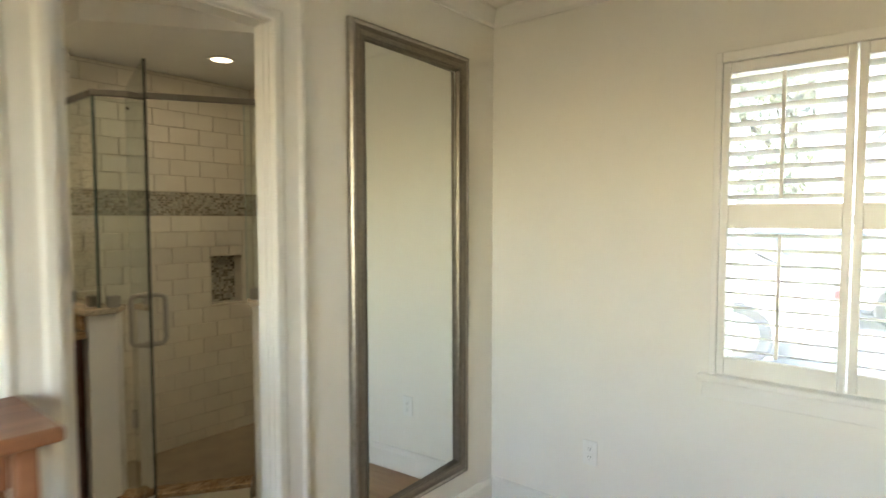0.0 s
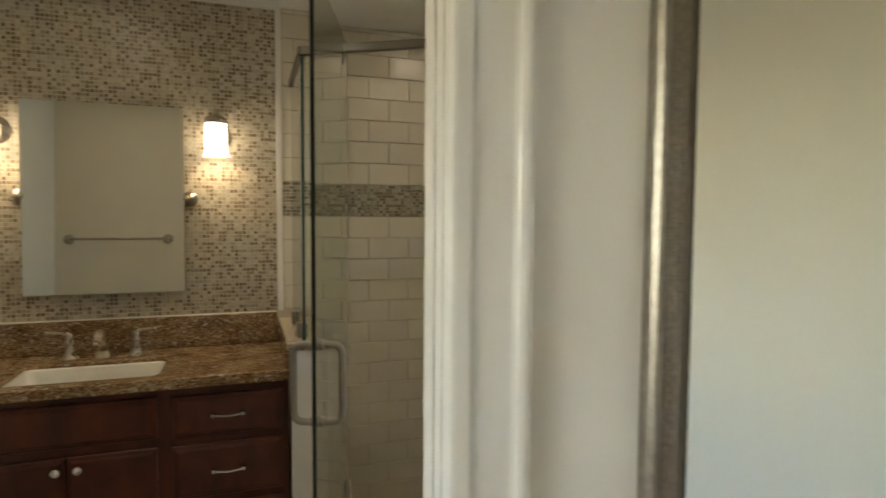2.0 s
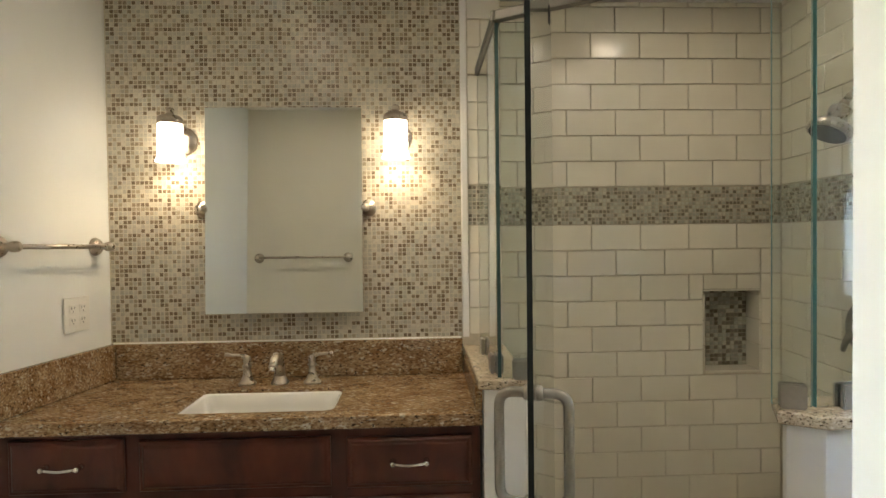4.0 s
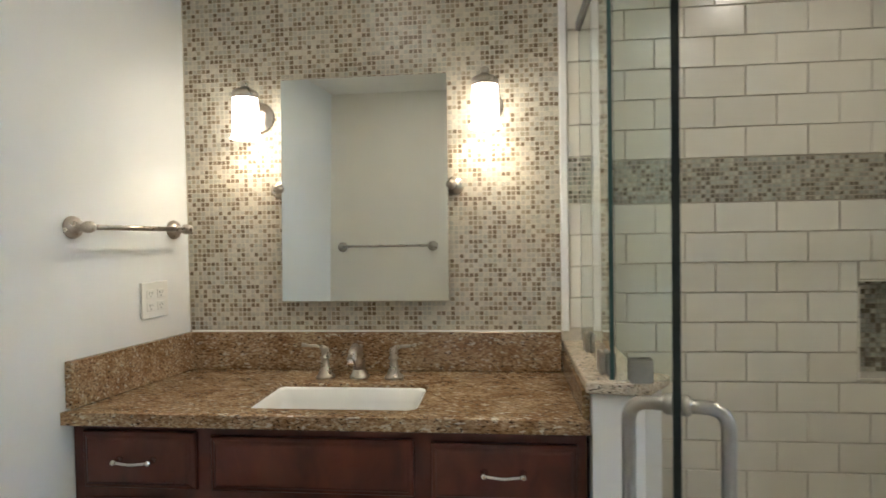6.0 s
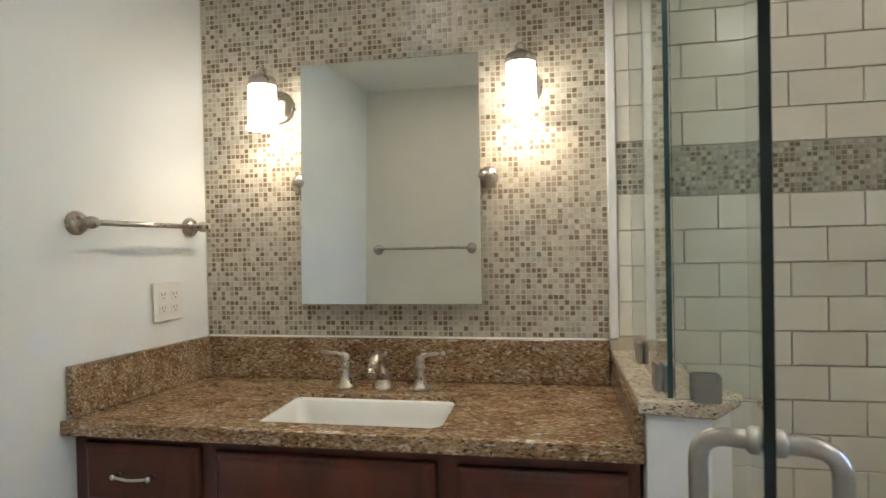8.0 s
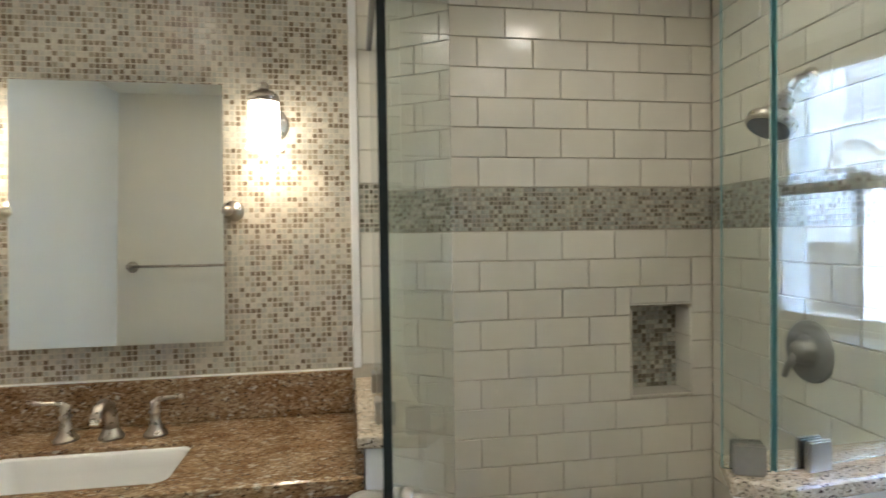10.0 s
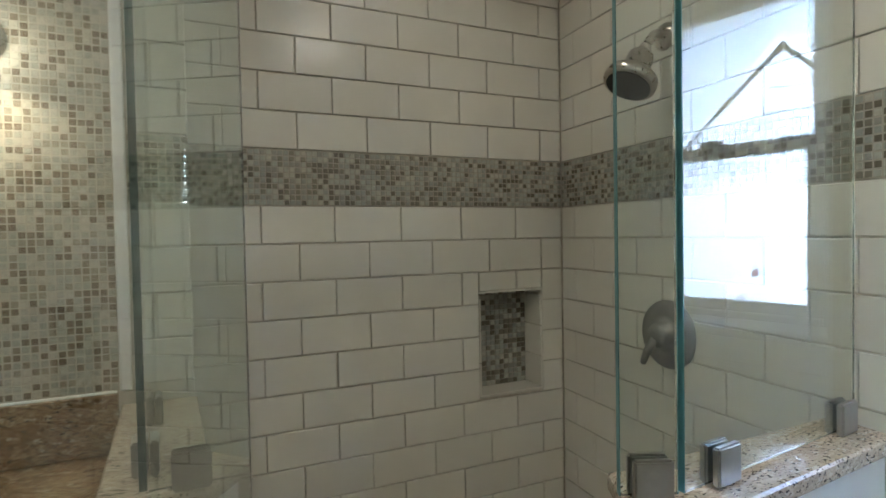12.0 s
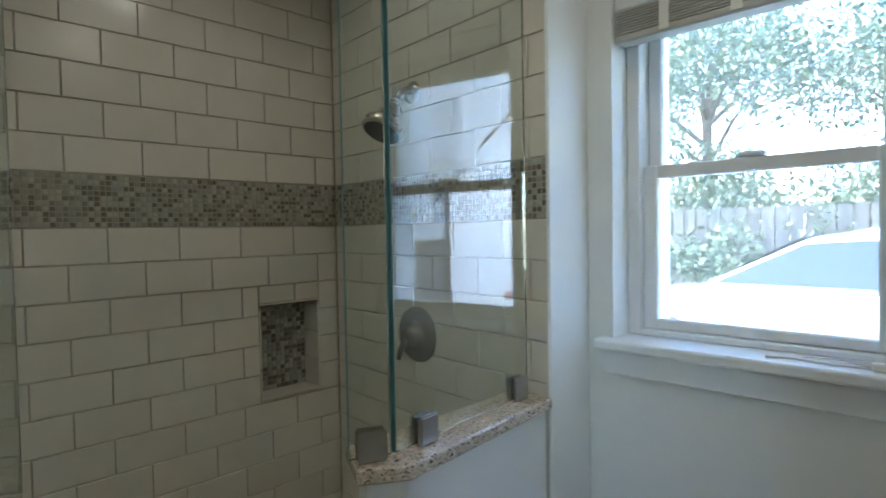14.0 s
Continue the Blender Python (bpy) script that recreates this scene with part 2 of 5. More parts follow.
MOSAIC = [(0.0, (0.54, 0.515, 0.44)), (0.20, (0.47, 0.455, 0.39)), (0.36, (0.59, 0.555, 0.465)), (0.52, (0.20, 0.155, 0.108)), (0.70, (0.27, 0.22, 0.158)), (0.87, (0.35, 0.305, 0.232))]
DARK_MOSAIC = [(0.0, (0.46, 0.455, 0.385)), (0.22, (0.36, 0.36, 0.31)), (0.40, (0.50, 0.475, 0.39)), (0.54, (0.165, 0.145, 0.108)), (0.74, (0.225, 0.205, 0.160)), (0.88, (0.29, 0.28, 0.235))]
M = {
    "paint_cream": material("paint_cream", (0.80, 0.77, 0.69), 0.6, noise_scale=3, noise_amount=0.02, bump=0.12, bump_scale=350),
    "paint_bath": material("paint_bath", (0.81, 0.825, 0.81), 0.45, noise_scale=3, noise_amount=0.02, bump=0.12, bump_scale=350),
    "trim_white": material("trim_white", (0.80, 0.775, 0.71), 0.35, noise_scale=8, noise_amount=0.02, bump=0.04, bump_scale=120),
    "white_gloss": material("white_gloss", (0.82, 0.82, 0.80), 0.3, noise_scale=8, noise_amount=0.02),
    "ceiling_white": material("ceiling_white", (0.80, 0.78, 0.72), 0.8, noise_scale=4, noise_amount=0.02, bump=0.15, bump_scale=250),
    "subway": material("subway", (0.70, 0.665, 0.575), 0.2, noise_scale=6, noise_amount=0.03, bump=0.06, bump_scale=25, spread=0.035),
    "grout": material("grout", (0.60, 0.535, 0.44), 0.9, noise_scale=60, noise_amount=0.15, bump=0.3, bump_scale=500),
    "grout_band": material("grout_band", (0.40, 0.36, 0.29), 0.9, noise_scale=60, noise_amount=0.1, bump=0.3, bump_scale=500),
    "grout_pale": material("grout_pale", (0.58, 0.53, 0.43), 0.9, noise_scale=60, noise_amount=0.1, bump=0.3, bump_scale=500),
    "mosaic": material("mosaic", (0.4, 0.4, 0.34), 0.24, noise_scale=90, noise_amount=0.12, island=True, ramp=MOSAIC, spread=0.10),
    "mosaic_piece": material("mosaic_piece", (0.4, 0.4, 0.34), 0.24, noise_scale=90, noise_amount=0.12, ramp=MOSAIC, spread=0.10),
    "mosaic_band": material("mosaic_band", (0.4, 0.4, 0.34), 0.12, noise_scale=90, noise_amount=0.12, island=True, ramp=DARK_MOSAIC, spread=0.10),
    "mosaic_band_piece": material("mosaic_band_piece", (0.4, 0.4, 0.34), 0.12, noise_scale=90, noise_amount=0.12, ramp=DARK_MOSAIC, spread=0.10),
    "granite": granite(),
    # the counter's stone again, with window light on the caps lifted into its colour
    "granite_lit": granite("granite_lit", 0.62, 0.10),
    "cherry": wood("cherry", (0.045, 0.010, 0.006), (0.115, 0.026, 0.013), 0.32, 9.0, (1, 1, 0.5)),
    "cherry_gap": material("cherry_gap", (0.03, 0.009, 0.006), 0.5),
    "oak": wood("oak", (0.33, 0.17, 0.08), (0.46, 0.26, 0.13), 0.35, 16, (0.15, 1, 1)),
    "table_wood": wood("table_wood", (0.22, 0.085, 0.04), (0.36, 0.15, 0.075), 0.4, 12, (1, 0.15, 1)),
    "porcelain": material("porcelain", (0.84, 0.84, 0.82), 0.08, coat=0.3, noise_scale=5, noise_amount=0.01),
    "nickel": material("nickel", (0.48, 0.43, 0.37), 0.28, 1.0, noise_scale=60, noise_amount=0.06),
    # nickel for the shower valve, with the shade it stands in put into the colour
    "nickel_shaded": material("nickel_shaded", (0.27, 0.255, 0.235), 0.42, 0.9, noise_scale=60, noise_amount=0.06),
    "chrome": material("chrome", (0.66, 0.65, 0.63), 0.16, 1.0, noise_scale=60, noise_amount=0.04),
    "steel": material("steel", (0.42, 0.40, 0.37), 0.32, 1.0, noise_scale=90, noise_amount=0.05),
    "header_steel": material("header_steel", (0.24, 0.23, 0.21), 0.42, 1.0, noise_scale=90, noise_amount=0.05),
    "pewter": material("pewter", (0.24, 0.205, 0.165), 0.46, 0.95, noise_scale=120, noise_amount=0.2),
    "pewter_smooth": material("pewter_smooth", (0.36, 0.325, 0.28), 0.38, 1.0, noise_scale=60, noise_amount=0.15),
    "pewter_dark": material("pewter_dark", (0.17, 0.145, 0.115), 0.42, 0.9, noise_scale=60, noise_amount=0.15),
    "mirror": material("mirror", (0.86, 0.89, 0.86), 0.0, 1.0),
    "shower_glass": glass("shower_glass", (0.90, 0.97, 0.945)),
    "glass_edge": material("glass_edge", (0.003, 0.011, 0.012), 0.6),
    "glass_edge_mid": material("glass_edge_mid", (0.025, 0.075, 0.075), 0.4),
    "glass_edge_pale": material("glass_edge_pale", (0.12, 0.30, 0.31), 0.3),
    # the pane's white diffuse share imitates the bright haze over the view outside
    "window_glass": glass("window_glass", (0.97, 0.985, 1.0), veil=0.25),
    "shade": glowing("shade", (1.0, 0.85, 0.64), 0.26),
    "lamp_disc": glowing("lamp_disc", (1.0, 0.86, 0.66), 0.21),
    "plastic_white": material("plastic_white", (0.80, 0.79, 0.74), 0.35, noise_scale=10, noise_amount=0.01),
    "slot_dark": material("slot_dark", (0.03, 0.03, 0.03), 0.6),
    "vinyl": material("vinyl", (0.82, 0.84, 0.85), 0.35, noise_scale=6, noise_amount=0.015),
    "blind": material("blind", (0.50, 0.50, 0.47), 0.5, noise_scale=20, noise_amount=0.04),
    "stone_floor": material("stone_floor", (0.36, 0.30, 0.22), 0.5, noise_scale=8, noise_amount=0.12, bump=0.1, bump_scale=80, spread=0.05),
    # bathroom floor is out of view, made pale to bounce light onto the walls
    "bounce_floor": material("bounce_floor", (0.62, 0.59, 0.53), 0.4, noise_scale=8, noise_amount=0.06, bump=0.1, bump_scale=80),
    "siding": material("siding", (0.60, 0.62, 0.65), 0.6, noise_scale=2, noise_amount=0.03),
    "white_brick": material("white_brick", (0.76, 0.77, 0.79), 0.8, noise_scale=6, noise_amount=0.05, bump=0.4, bump_scale=30, spread=0.05),
    "roof": material("roof", (0.30, 0.30, 0.32), 0.9, noise_scale=10, noise_amount=0.2),
    "lawn": material("lawn", (0.16, 0.20, 0.07), 0.9, noise_scale=3, noise_amount=0.4, bump=0.5, bump_scale=40),
    "asphalt": material("asphalt", (0.30, 0.30, 0.29), 0.9, noise_scale=20, noise_amount=0.15, bump=0.3, bump_scale=60),
    "leaf": material("leaf", (0.13, 0.165, 0.10), 0.55, noise_scale=3, noise_amount=0.3, island=True, spread=0.45),
    "bark": material("bark", (0.10, 0.075, 0.05), 0.9, noise_scale=12, noise_amount=0.3, bump=0.5, bump_scale=30),
    "car_paint": material("car_paint", (0.80, 0.81, 0.82), 0.2, coat=0.8, noise_scale=3, noise_amount=0.01),
    "car_glass": material("car_glass", (0.06, 0.075, 0.085), 0.05, ior=1.25),
    "tyre": material("tyre", (0.02, 0.02, 0.02), 0.8),
    "tail_red": material("tail_red", (0.16, 0.02, 0.015), 0.2, coat=0.5),
    "fence_wood": wood("fence_wood", (0.07, 0.065, 0.06), (0.15, 0.135, 0.12), 0.8, 8),
    "dark_metal": material("dark_metal", (0.05, 0.05, 0.05), 0.5, 0.6),
}

# ---- mesh helpers ----


def add_box(bm, x0, y0, z0, x1, y1, z1, bevel=0.0, segments=1):
    r = bmesh.ops.create_cube(bm, size=1, matrix=Matrix.Translation(((x0 + x1) / 2, (y0 + y1) / 2, (z0 + z1) / 2)) @ Matrix.Diagonal((abs(x1 - x0), abs(y1 - y0), abs(z1 - z0), 1)))
    if bevel:
        es = list({e for v in r["verts"] for e in v.link_edges})
        bmesh.ops.bevel(bm, geom=es, offset=bevel, segments=segments, affect="EDGES", profile=0.5)
    return bm


def box(*a, bevel=0.0, segments=1):
    return add_box(bmesh.new(), *a, bevel=bevel, segments=segments)


def prism(points, z0, z1, bevel=0.0, segments=1):
    """An upright block over a plan outline."""
    bm = bmesh.new()
    lo = [bm.verts.new((x, y, z0)) for x, y in points]
    hi = [bm.verts.new((x, y, z1)) for x, y in points]
    bm.faces.new(list(reversed(lo)))
    bm.faces.new(hi)
    for i in range(len(points)):
        j = (i + 1) % len(points)
        bm.faces.new((lo[i], lo[j], hi[j], hi[i]))
    bmesh.ops.recalc_face_normals(bm, faces=bm.faces[:])
    if bevel:
        es = [e for e in bm.edges if abs(e.verts[0].co.z - e.verts[1].co.z) < 1e-6]
        bmesh.ops.bevel(bm, geom=es, offset=bevel, segments=segments, affect="EDGES", profile=0.6)
    return bm


def prism_upright(points, z0, z1, bevel):
    """An upright block whose standing edges are rounded."""
    bm = prism(points, z0, z1)
    es = [e for e in bm.edges if abs(e.verts[0].co.z - e.verts[1].co.z) > 0.1]
    bmesh.ops.bevel(bm, geom=es, offset=bevel, segments=4, affect="EDGES", profile=0.5)
    return bm


def lathe(profile, m=None, steps=24, bm=None):
    """A turned body from (radius, height) pairs, about z, then moved by m."""
    bm = bm or bmesh.new()
    m = m or Matrix()
    rings = []
    for r, h in profile:
        rings.append([bm.verts.new(m @ Vector((max(r, 1e-4) * math.cos(2 * math.pi * i / steps), max(r, 1e-4) * math.sin(2 * math.pi * i / steps), h))) for i in range(steps)])
    for a, b in zip(rings, rings[1:]):
        for i in range(steps):
            f = bm.faces.new((a[i], a[(i + 1) % steps], b[(i + 1) % steps], b[i]))
            f.smooth = True
    bm.faces.new(list(reversed(rings[0])))
    bm.faces.new(rings[-1])
    return bm


def tube(points, radius, steps=12, bm=None, radii=None):
    """A round bar along a line of points."""
    bm = bm or bmesh.new()
    pts = [Vector(p) for p in points]
    rings = []
    up = Vector((0.31, 0.17, 0.93)).normalized()
    for i, p in enumerate(pts):
        d = (pts[min(i + 1, len(pts) - 1)] - pts[max(i - 1, 0)]).normalized()
        u = (up - d * up.dot(d)).normalized()
        up = u
        v = d.cross(u)
        r = radii[i] if radii else radius
        rings.append([bm.verts.new(p + r * (math.cos(2 * math.pi * k / steps) * u + math.sin(2 * math.pi * k / steps) * v)) for k in range(steps)])
    for a, b in zip(rings, rings[1:]):
        for k in range(steps):
            f = bm.faces.new((a[k], a[(k + 1) % steps], b[(k + 1) % steps], b[k]))
            f.smooth = True
    bm.faces.new(list(reversed(rings[0])))
    bm.faces.new(rings[-1])
    return bm


def round_path(points, radius, n=6):
    """A line of points with its corners rounded."""
    pts = [Vector(p) for p in points]
    out = [pts[0]]
    for a, b, c in zip(pts, pts[1:], pts[2:]):
        p, q = b + (a - b).normalized() * radius, b + (c - b).normalized() * radius
        for i in range(n + 1):
            t = i / n
            out.append((1 - t) ** 2 * p + 2 * t * (1 - t) * b + t * t * q)
    return out + [pts[-1]]


AXIS_X = Matrix.Rotation(radians(90), 4, "Y")     # turns z to x
AXIS_Y = Matrix.Rotation(radians(-90), 4, "X")    # turns z to y


def mesh_of(name, bm, mat):
    me = bpy.data.meshes.new(name)
    bmesh.ops.recalc_face_normals(bm, faces=bm.faces[:])
    bm.to_mesh(me)
    bm.free()
    me.materials.append(M[mat] if isinstance(mat, str) else mat)
    return me


def part(name, bm, mat, parent=None, label=""):
    ob = new(name, mesh_of(name, bm, mat))
    if parent:
        ob.parent = parent
    if label:
        ob["label"] = label
    return ob


def setting(name, bm, mat, label="", category=""):
    return tagged(part(name, bm, mat), label, category, kind="structure")


def thing(name, label, category, at=(0, 0, 0), group=""):
    ob = new(name)
    ob.empty_display_size = 0.05
    ob.matrix_world = Matrix.Translation(at)
    return tagged(ob, label, category, group)


def pose_of(ob):
    """The world pose of a thing or part, before the scene is updated."""
    m = ob.matrix_basis
    return pose_of(ob.parent) @ ob.matrix_parent_inverse @ m if ob.parent else m


def piece(name, bm, mat, parent, label=""):
    """A part given in world metres under a thing whose base is elsewhere."""
    ob = part(name, bm, mat, parent, label)
    ob.matrix_parent_inverse = pose_of(parent).inverted()
    return ob


# ---- plan ----
ZB, ROW, COL = 1.477, 0.0997, 0.1937      # foot of the mosaic band, tile course, tile length
ZT = 1.625                                # top of the mosaic band
CEIL, BED_CEIL = 2.345, 2.475              # shower ceiling, bedroom ceiling
BATH_CEIL = 2.44
XM = 0.127                                # mosaic wall
Y_LEFT, Y_JOG, Y_CORNER = -1.581, -0.178, 0.953
X_BATH, X_BED = 1.845, 1.915              # faces of the door wall
Y_WIN, Y_OUT = 1.105, 1.40                # outer wall, bedroom face
Y_BATH = 1.058                            # outer wall, bathroom face
X_END = 1.008                             # end of the plumbing wall
SLOPE = -0.085                            # the plumbing wall is not quite square
JL, JR, JTOP = -0.802, -0.196, 2.095       # door opening


def y_left(x):
    return -1.579 - 0.110 * math.sin(math.pi * (x - XM) / (X_BATH - XM))


# ---- floors, walls, ceilings ----
setting("floor_bath", box(0.0, Y_LEFT, -0.10, X_BED, Y_WIN, 0.0), "bounce_floor", "unseen bathroom floor, pale to bounce light", "floor")
bed_floor = setting("floor", box(X_BED, -3.3, -0.10, 6.4, Y_WIN, -0.014), "cherry_gap", "honey oak strip floor in the bedroom", "floor")

wall = setting("wall_niche", box(-0.16, Y_JOG, 0, -0.10, 1.2, CEIL), "grout", "shower back wall in cream subway tile with mosaic band", "wall")
NY0, NY1, NZ0, NZ1 = 0.639, 0.872, 0.885, 1.217
bm = bmesh.new()
add_box(bm, -0.10, Y_JOG, 0, -0.008, NY0, CEIL)
add_box(bm, -0.10, NY1, 0, -0.008, 1.1, CEIL)
add_box(bm, -0.10, NY0, 0, -0.008, NY1, NZ0)
add_box(bm, -0.10, NY0, NZ1, -0.008, NY1, CEIL)
niche_wall = part("wall_backing", bm, "grout", wall)
wall_mosaic = setting("wall_mosaic", box(-0.16, -1.75, 0, XM - 0.0012, Y_JOG - 0.008, CEIL - 0.001), "grout_pale", "vanity wall covered in small glass and stone mosaic", "wall")
plumb = new("wall_plumbing")
tagged(plumb, "shower head wall in cream subway tile", "wall", kind="structure")
plumb.matrix_world = Matrix.Translation((0, Y_CORNER, 0)) @ Matrix.Rotation(math.atan(SLOPE), 4, "Z")
part("wall_backing", box(-0.05, 0.008, 0, X_END - 0.016, 0.10, CEIL), "grout", plumb)
piece("painted_end", prism_upright([(0.990, 0.8705), (1.006, 0.8660), (1.000, 1.0575), (0.975, 1.0575)], 0, CEIL, 0.008), "paint_bath", plumb)
bm = prism([(XM - 0.1, -1.90), (X_BATH, -1.90)] + [(X_BATH + (XM - 0.1 - X_BATH) * k / 32, y_left(max(XM, X_BATH + (XM - 0.1 - X_BATH) * k / 32))) for k in range(33)], 0, BED_CEIL)
setting("wall_left", bm, "paint_bath", "white painted bathroom side wall", "wall")
bm = bmesh.new()
add_box(bm, X_BATH, -3.3, 0, X_BED, JL - 0.02, BED_CEIL)
add_box(bm, X_BATH, JR + 0.02, 0, X_BED, Y_WIN, BED_CEIL)
add_box(bm, X_BATH, JL - 0.02, JTOP + 0.02, X_BED, JR + 0.02, BED_CEIL)
setting("wall_door", bm, "paint_cream", "cream painted wall round the bathroom door", "wall")
bm = bmesh.new()
BX0, BX1, BZ0, BZ1 = 1.067, 1.668, 1.168, 2.045       # bathroom window opening
WX0, WX1, WZ0, WZ1 = 2.97, 3.83, 0.86, 2.06        # bedroom window opening
add_box(bm, 0.0, Y_BATH, 0, BX0, Y_OUT, BED_CEIL)
add_box(bm, BX0, Y_BATH, 0, BX1, Y_OUT, BZ0)
add_box(bm, BX0, Y_BATH, BZ1, BX1, Y_OUT, BED_CEIL)
add_box(bm, BX1, Y_BATH, 0, X_BATH + 0.03, Y_OUT, BED_CEIL)
setting("wall_window", bm, "paint_bath", "white painted bathroom wall with the window", "wall")
bm = bmesh.new()
add_box(bm, X_BATH + 0.03, Y_WIN, 0, WX0, Y_OUT, BED_CEIL)
add_box(bm, WX0, Y_WIN, 0, WX1, Y_OUT, WZ0)
add_box(bm, WX0, Y_WIN, WZ1, WX1, Y_OUT, BED_CEIL)
add_box(bm, WX1, Y_WIN, 0, 6.5, Y_OUT, BED_CEIL)
setting("wall_bedroom_window", bm, "paint_cream", "cream painted bedroom wall with the shuttered window", "wall")
bm = bmesh.new()
# opening x 2.6 to 4.2 is unseen, added to let the fill light in
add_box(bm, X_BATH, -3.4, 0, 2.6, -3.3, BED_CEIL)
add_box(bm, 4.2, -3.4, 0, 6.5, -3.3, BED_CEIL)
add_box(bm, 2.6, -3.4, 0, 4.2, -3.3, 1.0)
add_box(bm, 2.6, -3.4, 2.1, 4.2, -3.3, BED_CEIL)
setting("wall_bedroom_south", bm, "paint_cream", "cream painted bedroom wall with an unseen opening added for light", "wall")
setting("wall_bedroom_east", box(6.4, -3.3, 0, 6.5, Y_WIN, BED_CEIL), "paint_cream", "cream painted bedroom wall", "wall")
setting("wall_above_mosaic", box(-0.16, -1.75, CEIL, XM - 0.004, Y_JOG - 0.131, BATH_CEIL), "paint_bath", "white painted strip above the mosaic", "wall")
setting("ceiling", box(X_BED, -3.4, BED_CEIL, 6.5, Y_WIN, BED_CEIL + 0.1), "ceiling_white", "flat white bedroom ceiling", "ceiling")
setting("ceiling_bath", box(-0.16, -1.90, BATH_CEIL, X_BATH, Y_WIN, BED_CEIL + 0.1), "ceiling_white", "flat white bathroom ceiling", "ceiling")
setting("ceiling_shower", prism([(-0.16, Y_JOG - 0.13), (0.66, Y_JOG - 0.13), (1.11, 0.30), (1.11, Y_WIN), (-0.16, Y_WIN)], CEIL, BATH_CEIL - 0.001), "white_gloss", "dropped white ceiling over the shower", "ceiling")


def moulding(name, profile, start, end, mat, label, out):
    """A strip of the given profile (out from the wall, height) from start to end in plan."""
    bm = bmesh.new()
    rows = []
    for x, y in (start, end):
        rows.append([bm.verts.new((x + out[0] * a, y + out[1] * a, b)) for a, b in profile])
    k = len(profile)
    for i in range(k):
        bm.faces.new((rows[0][i], rows[0][(i + 1) % k], rows[1][(i + 1) % k], rows[1][i]))
    bm.faces.new(rows[0])
    bm.faces.new(rows[1])
    return setting(name, bm, mat, label, "trim")


BASE = [(0, 0), (0.016, 0), (0.016, 0.105), (0.012, 0.115), (0.010, 0.128), (0.004, 0.135), (0, 0.135)]
CROWN = [(0, BED_CEIL - 0.075), (0.008, BED_CEIL - 0.075), (0.012, BED_CEIL - 0.06), (0.035, BED_CEIL - 0.03), (0.055, BED_CEIL - 0.012), (0.06, BED_CEIL), (0, BED_CEIL)]
moulding("baseboard", BASE, (X_BED, Y_WIN), (6.4, Y_WIN), "trim_white", "white moulded baseboard", (0, -1))
moulding("baseboard", BASE, (X_BED, -0.064), (X_BED, Y_WIN), "trim_white", "white moulded baseboard", (1, 0))
moulding("baseboard", BASE, (X_BED, -3.3), (X_BED, -0.934), "trim_white", "white moulded baseboard", (1, 0))
moulding("trim", CROWN, (X_BED, Y_WIN), (6.4, Y_WIN), "trim_white", "white crown moulding", (0, -1))
moulding("trim", CROWN, (X_BED, -3.3), (X_BED, Y_WIN), "trim_white", "white crown moulding", (1, 0))


def casing_profile(side):
    """Stepped door casing: (along the wall from the opening, out from the wall)."""
    return [(0.0, 0.0), (0.0, 0.022), (0.004, 0.027), (0.010, 0.028), (0.030, 0.027), (0.036, 0.024), (0.040, 0.020), (0.046, 0.019), (0.096, 0.020), (0.102, 0.022), (0.106, 0.026), (0.114, 0.028), (0.122, 0.027), (0.126, 0.023), (0.126, 0.0)]


def casing_leg(y, sign, x, out, z1):
    bm = bmesh.new()
    pr = casing_profile(sign)
    rows = [[bm.verts.new((x + out * b, y + sign * a, z + (a if z else 0))) for a, b in pr] for z in (0, z1)]
    k = len(pr)
    for i in range(k):
        bm.faces.new((rows[0][i], rows[0][(i + 1) % k], rows[1][(i + 1) % k], rows[1][i]))
    bm.faces.new(rows[0])
    bm.faces.new(rows[1])
    return bm


def casing_head(y0, y1, x, out, z):
    bm = bmesh.new()
    pr = casing_profile(1)
    rows = [[bm.verts.new((x + out * b, y + s * a, z + a)) for a, b in pr] for y, s in ((y0, -1), (y1, 1))]
    k = len(pr)
    for i in range(k):
        bm.faces.new((rows[0][i], rows[0][(i + 1) % k], rows[1][(i + 1) % k], rows[1][i]))
    bm.faces.new(rows[0])
    bm.faces.new(rows[1])
    return bm


frame_door = tagged(new("door_frame"), "white painted door frame with moulded casing", "door frame", kind="structure")
for y, s in ((JL, -1), (JR, 1)):
    part("jamb", box(X_BATH - 0.004, min(y, y + s * 0.02), 0, X_BED + 0.004, max(y, y + s * 0.02), JTOP, bevel=0.001), "trim_white", frame_door)
    part("casing", casing_leg(y + s * 0.004, s, X_BED + 0.0005, 1, JTOP + 0.004), "trim_white", frame_door)
part("door_stop", box(X_BATH + 0.036, JL + 0.0002, 0, X_BED + 0.003, JL + 0.026, JTOP - 0.001, bevel=0.003), "trim_white", frame_door)
part("door_stop", box(X_BATH + 0.028, JR - 0.006, 0, X_BATH + 0.052, JR - 0.0002, JTOP - 0.001, bevel=0.002), "trim_white", frame_door)
part("head_jamb", box(X_BATH - 0.004, JL, JTOP, X_BED + 0.004, JR, JTOP + 0.02), "trim_white", frame_door)
part("casing", casing_head(JL - 0.004, JR + 0.004, X_BED + 0.0005, 1, JTOP + 0.004), "trim_white", frame_door)

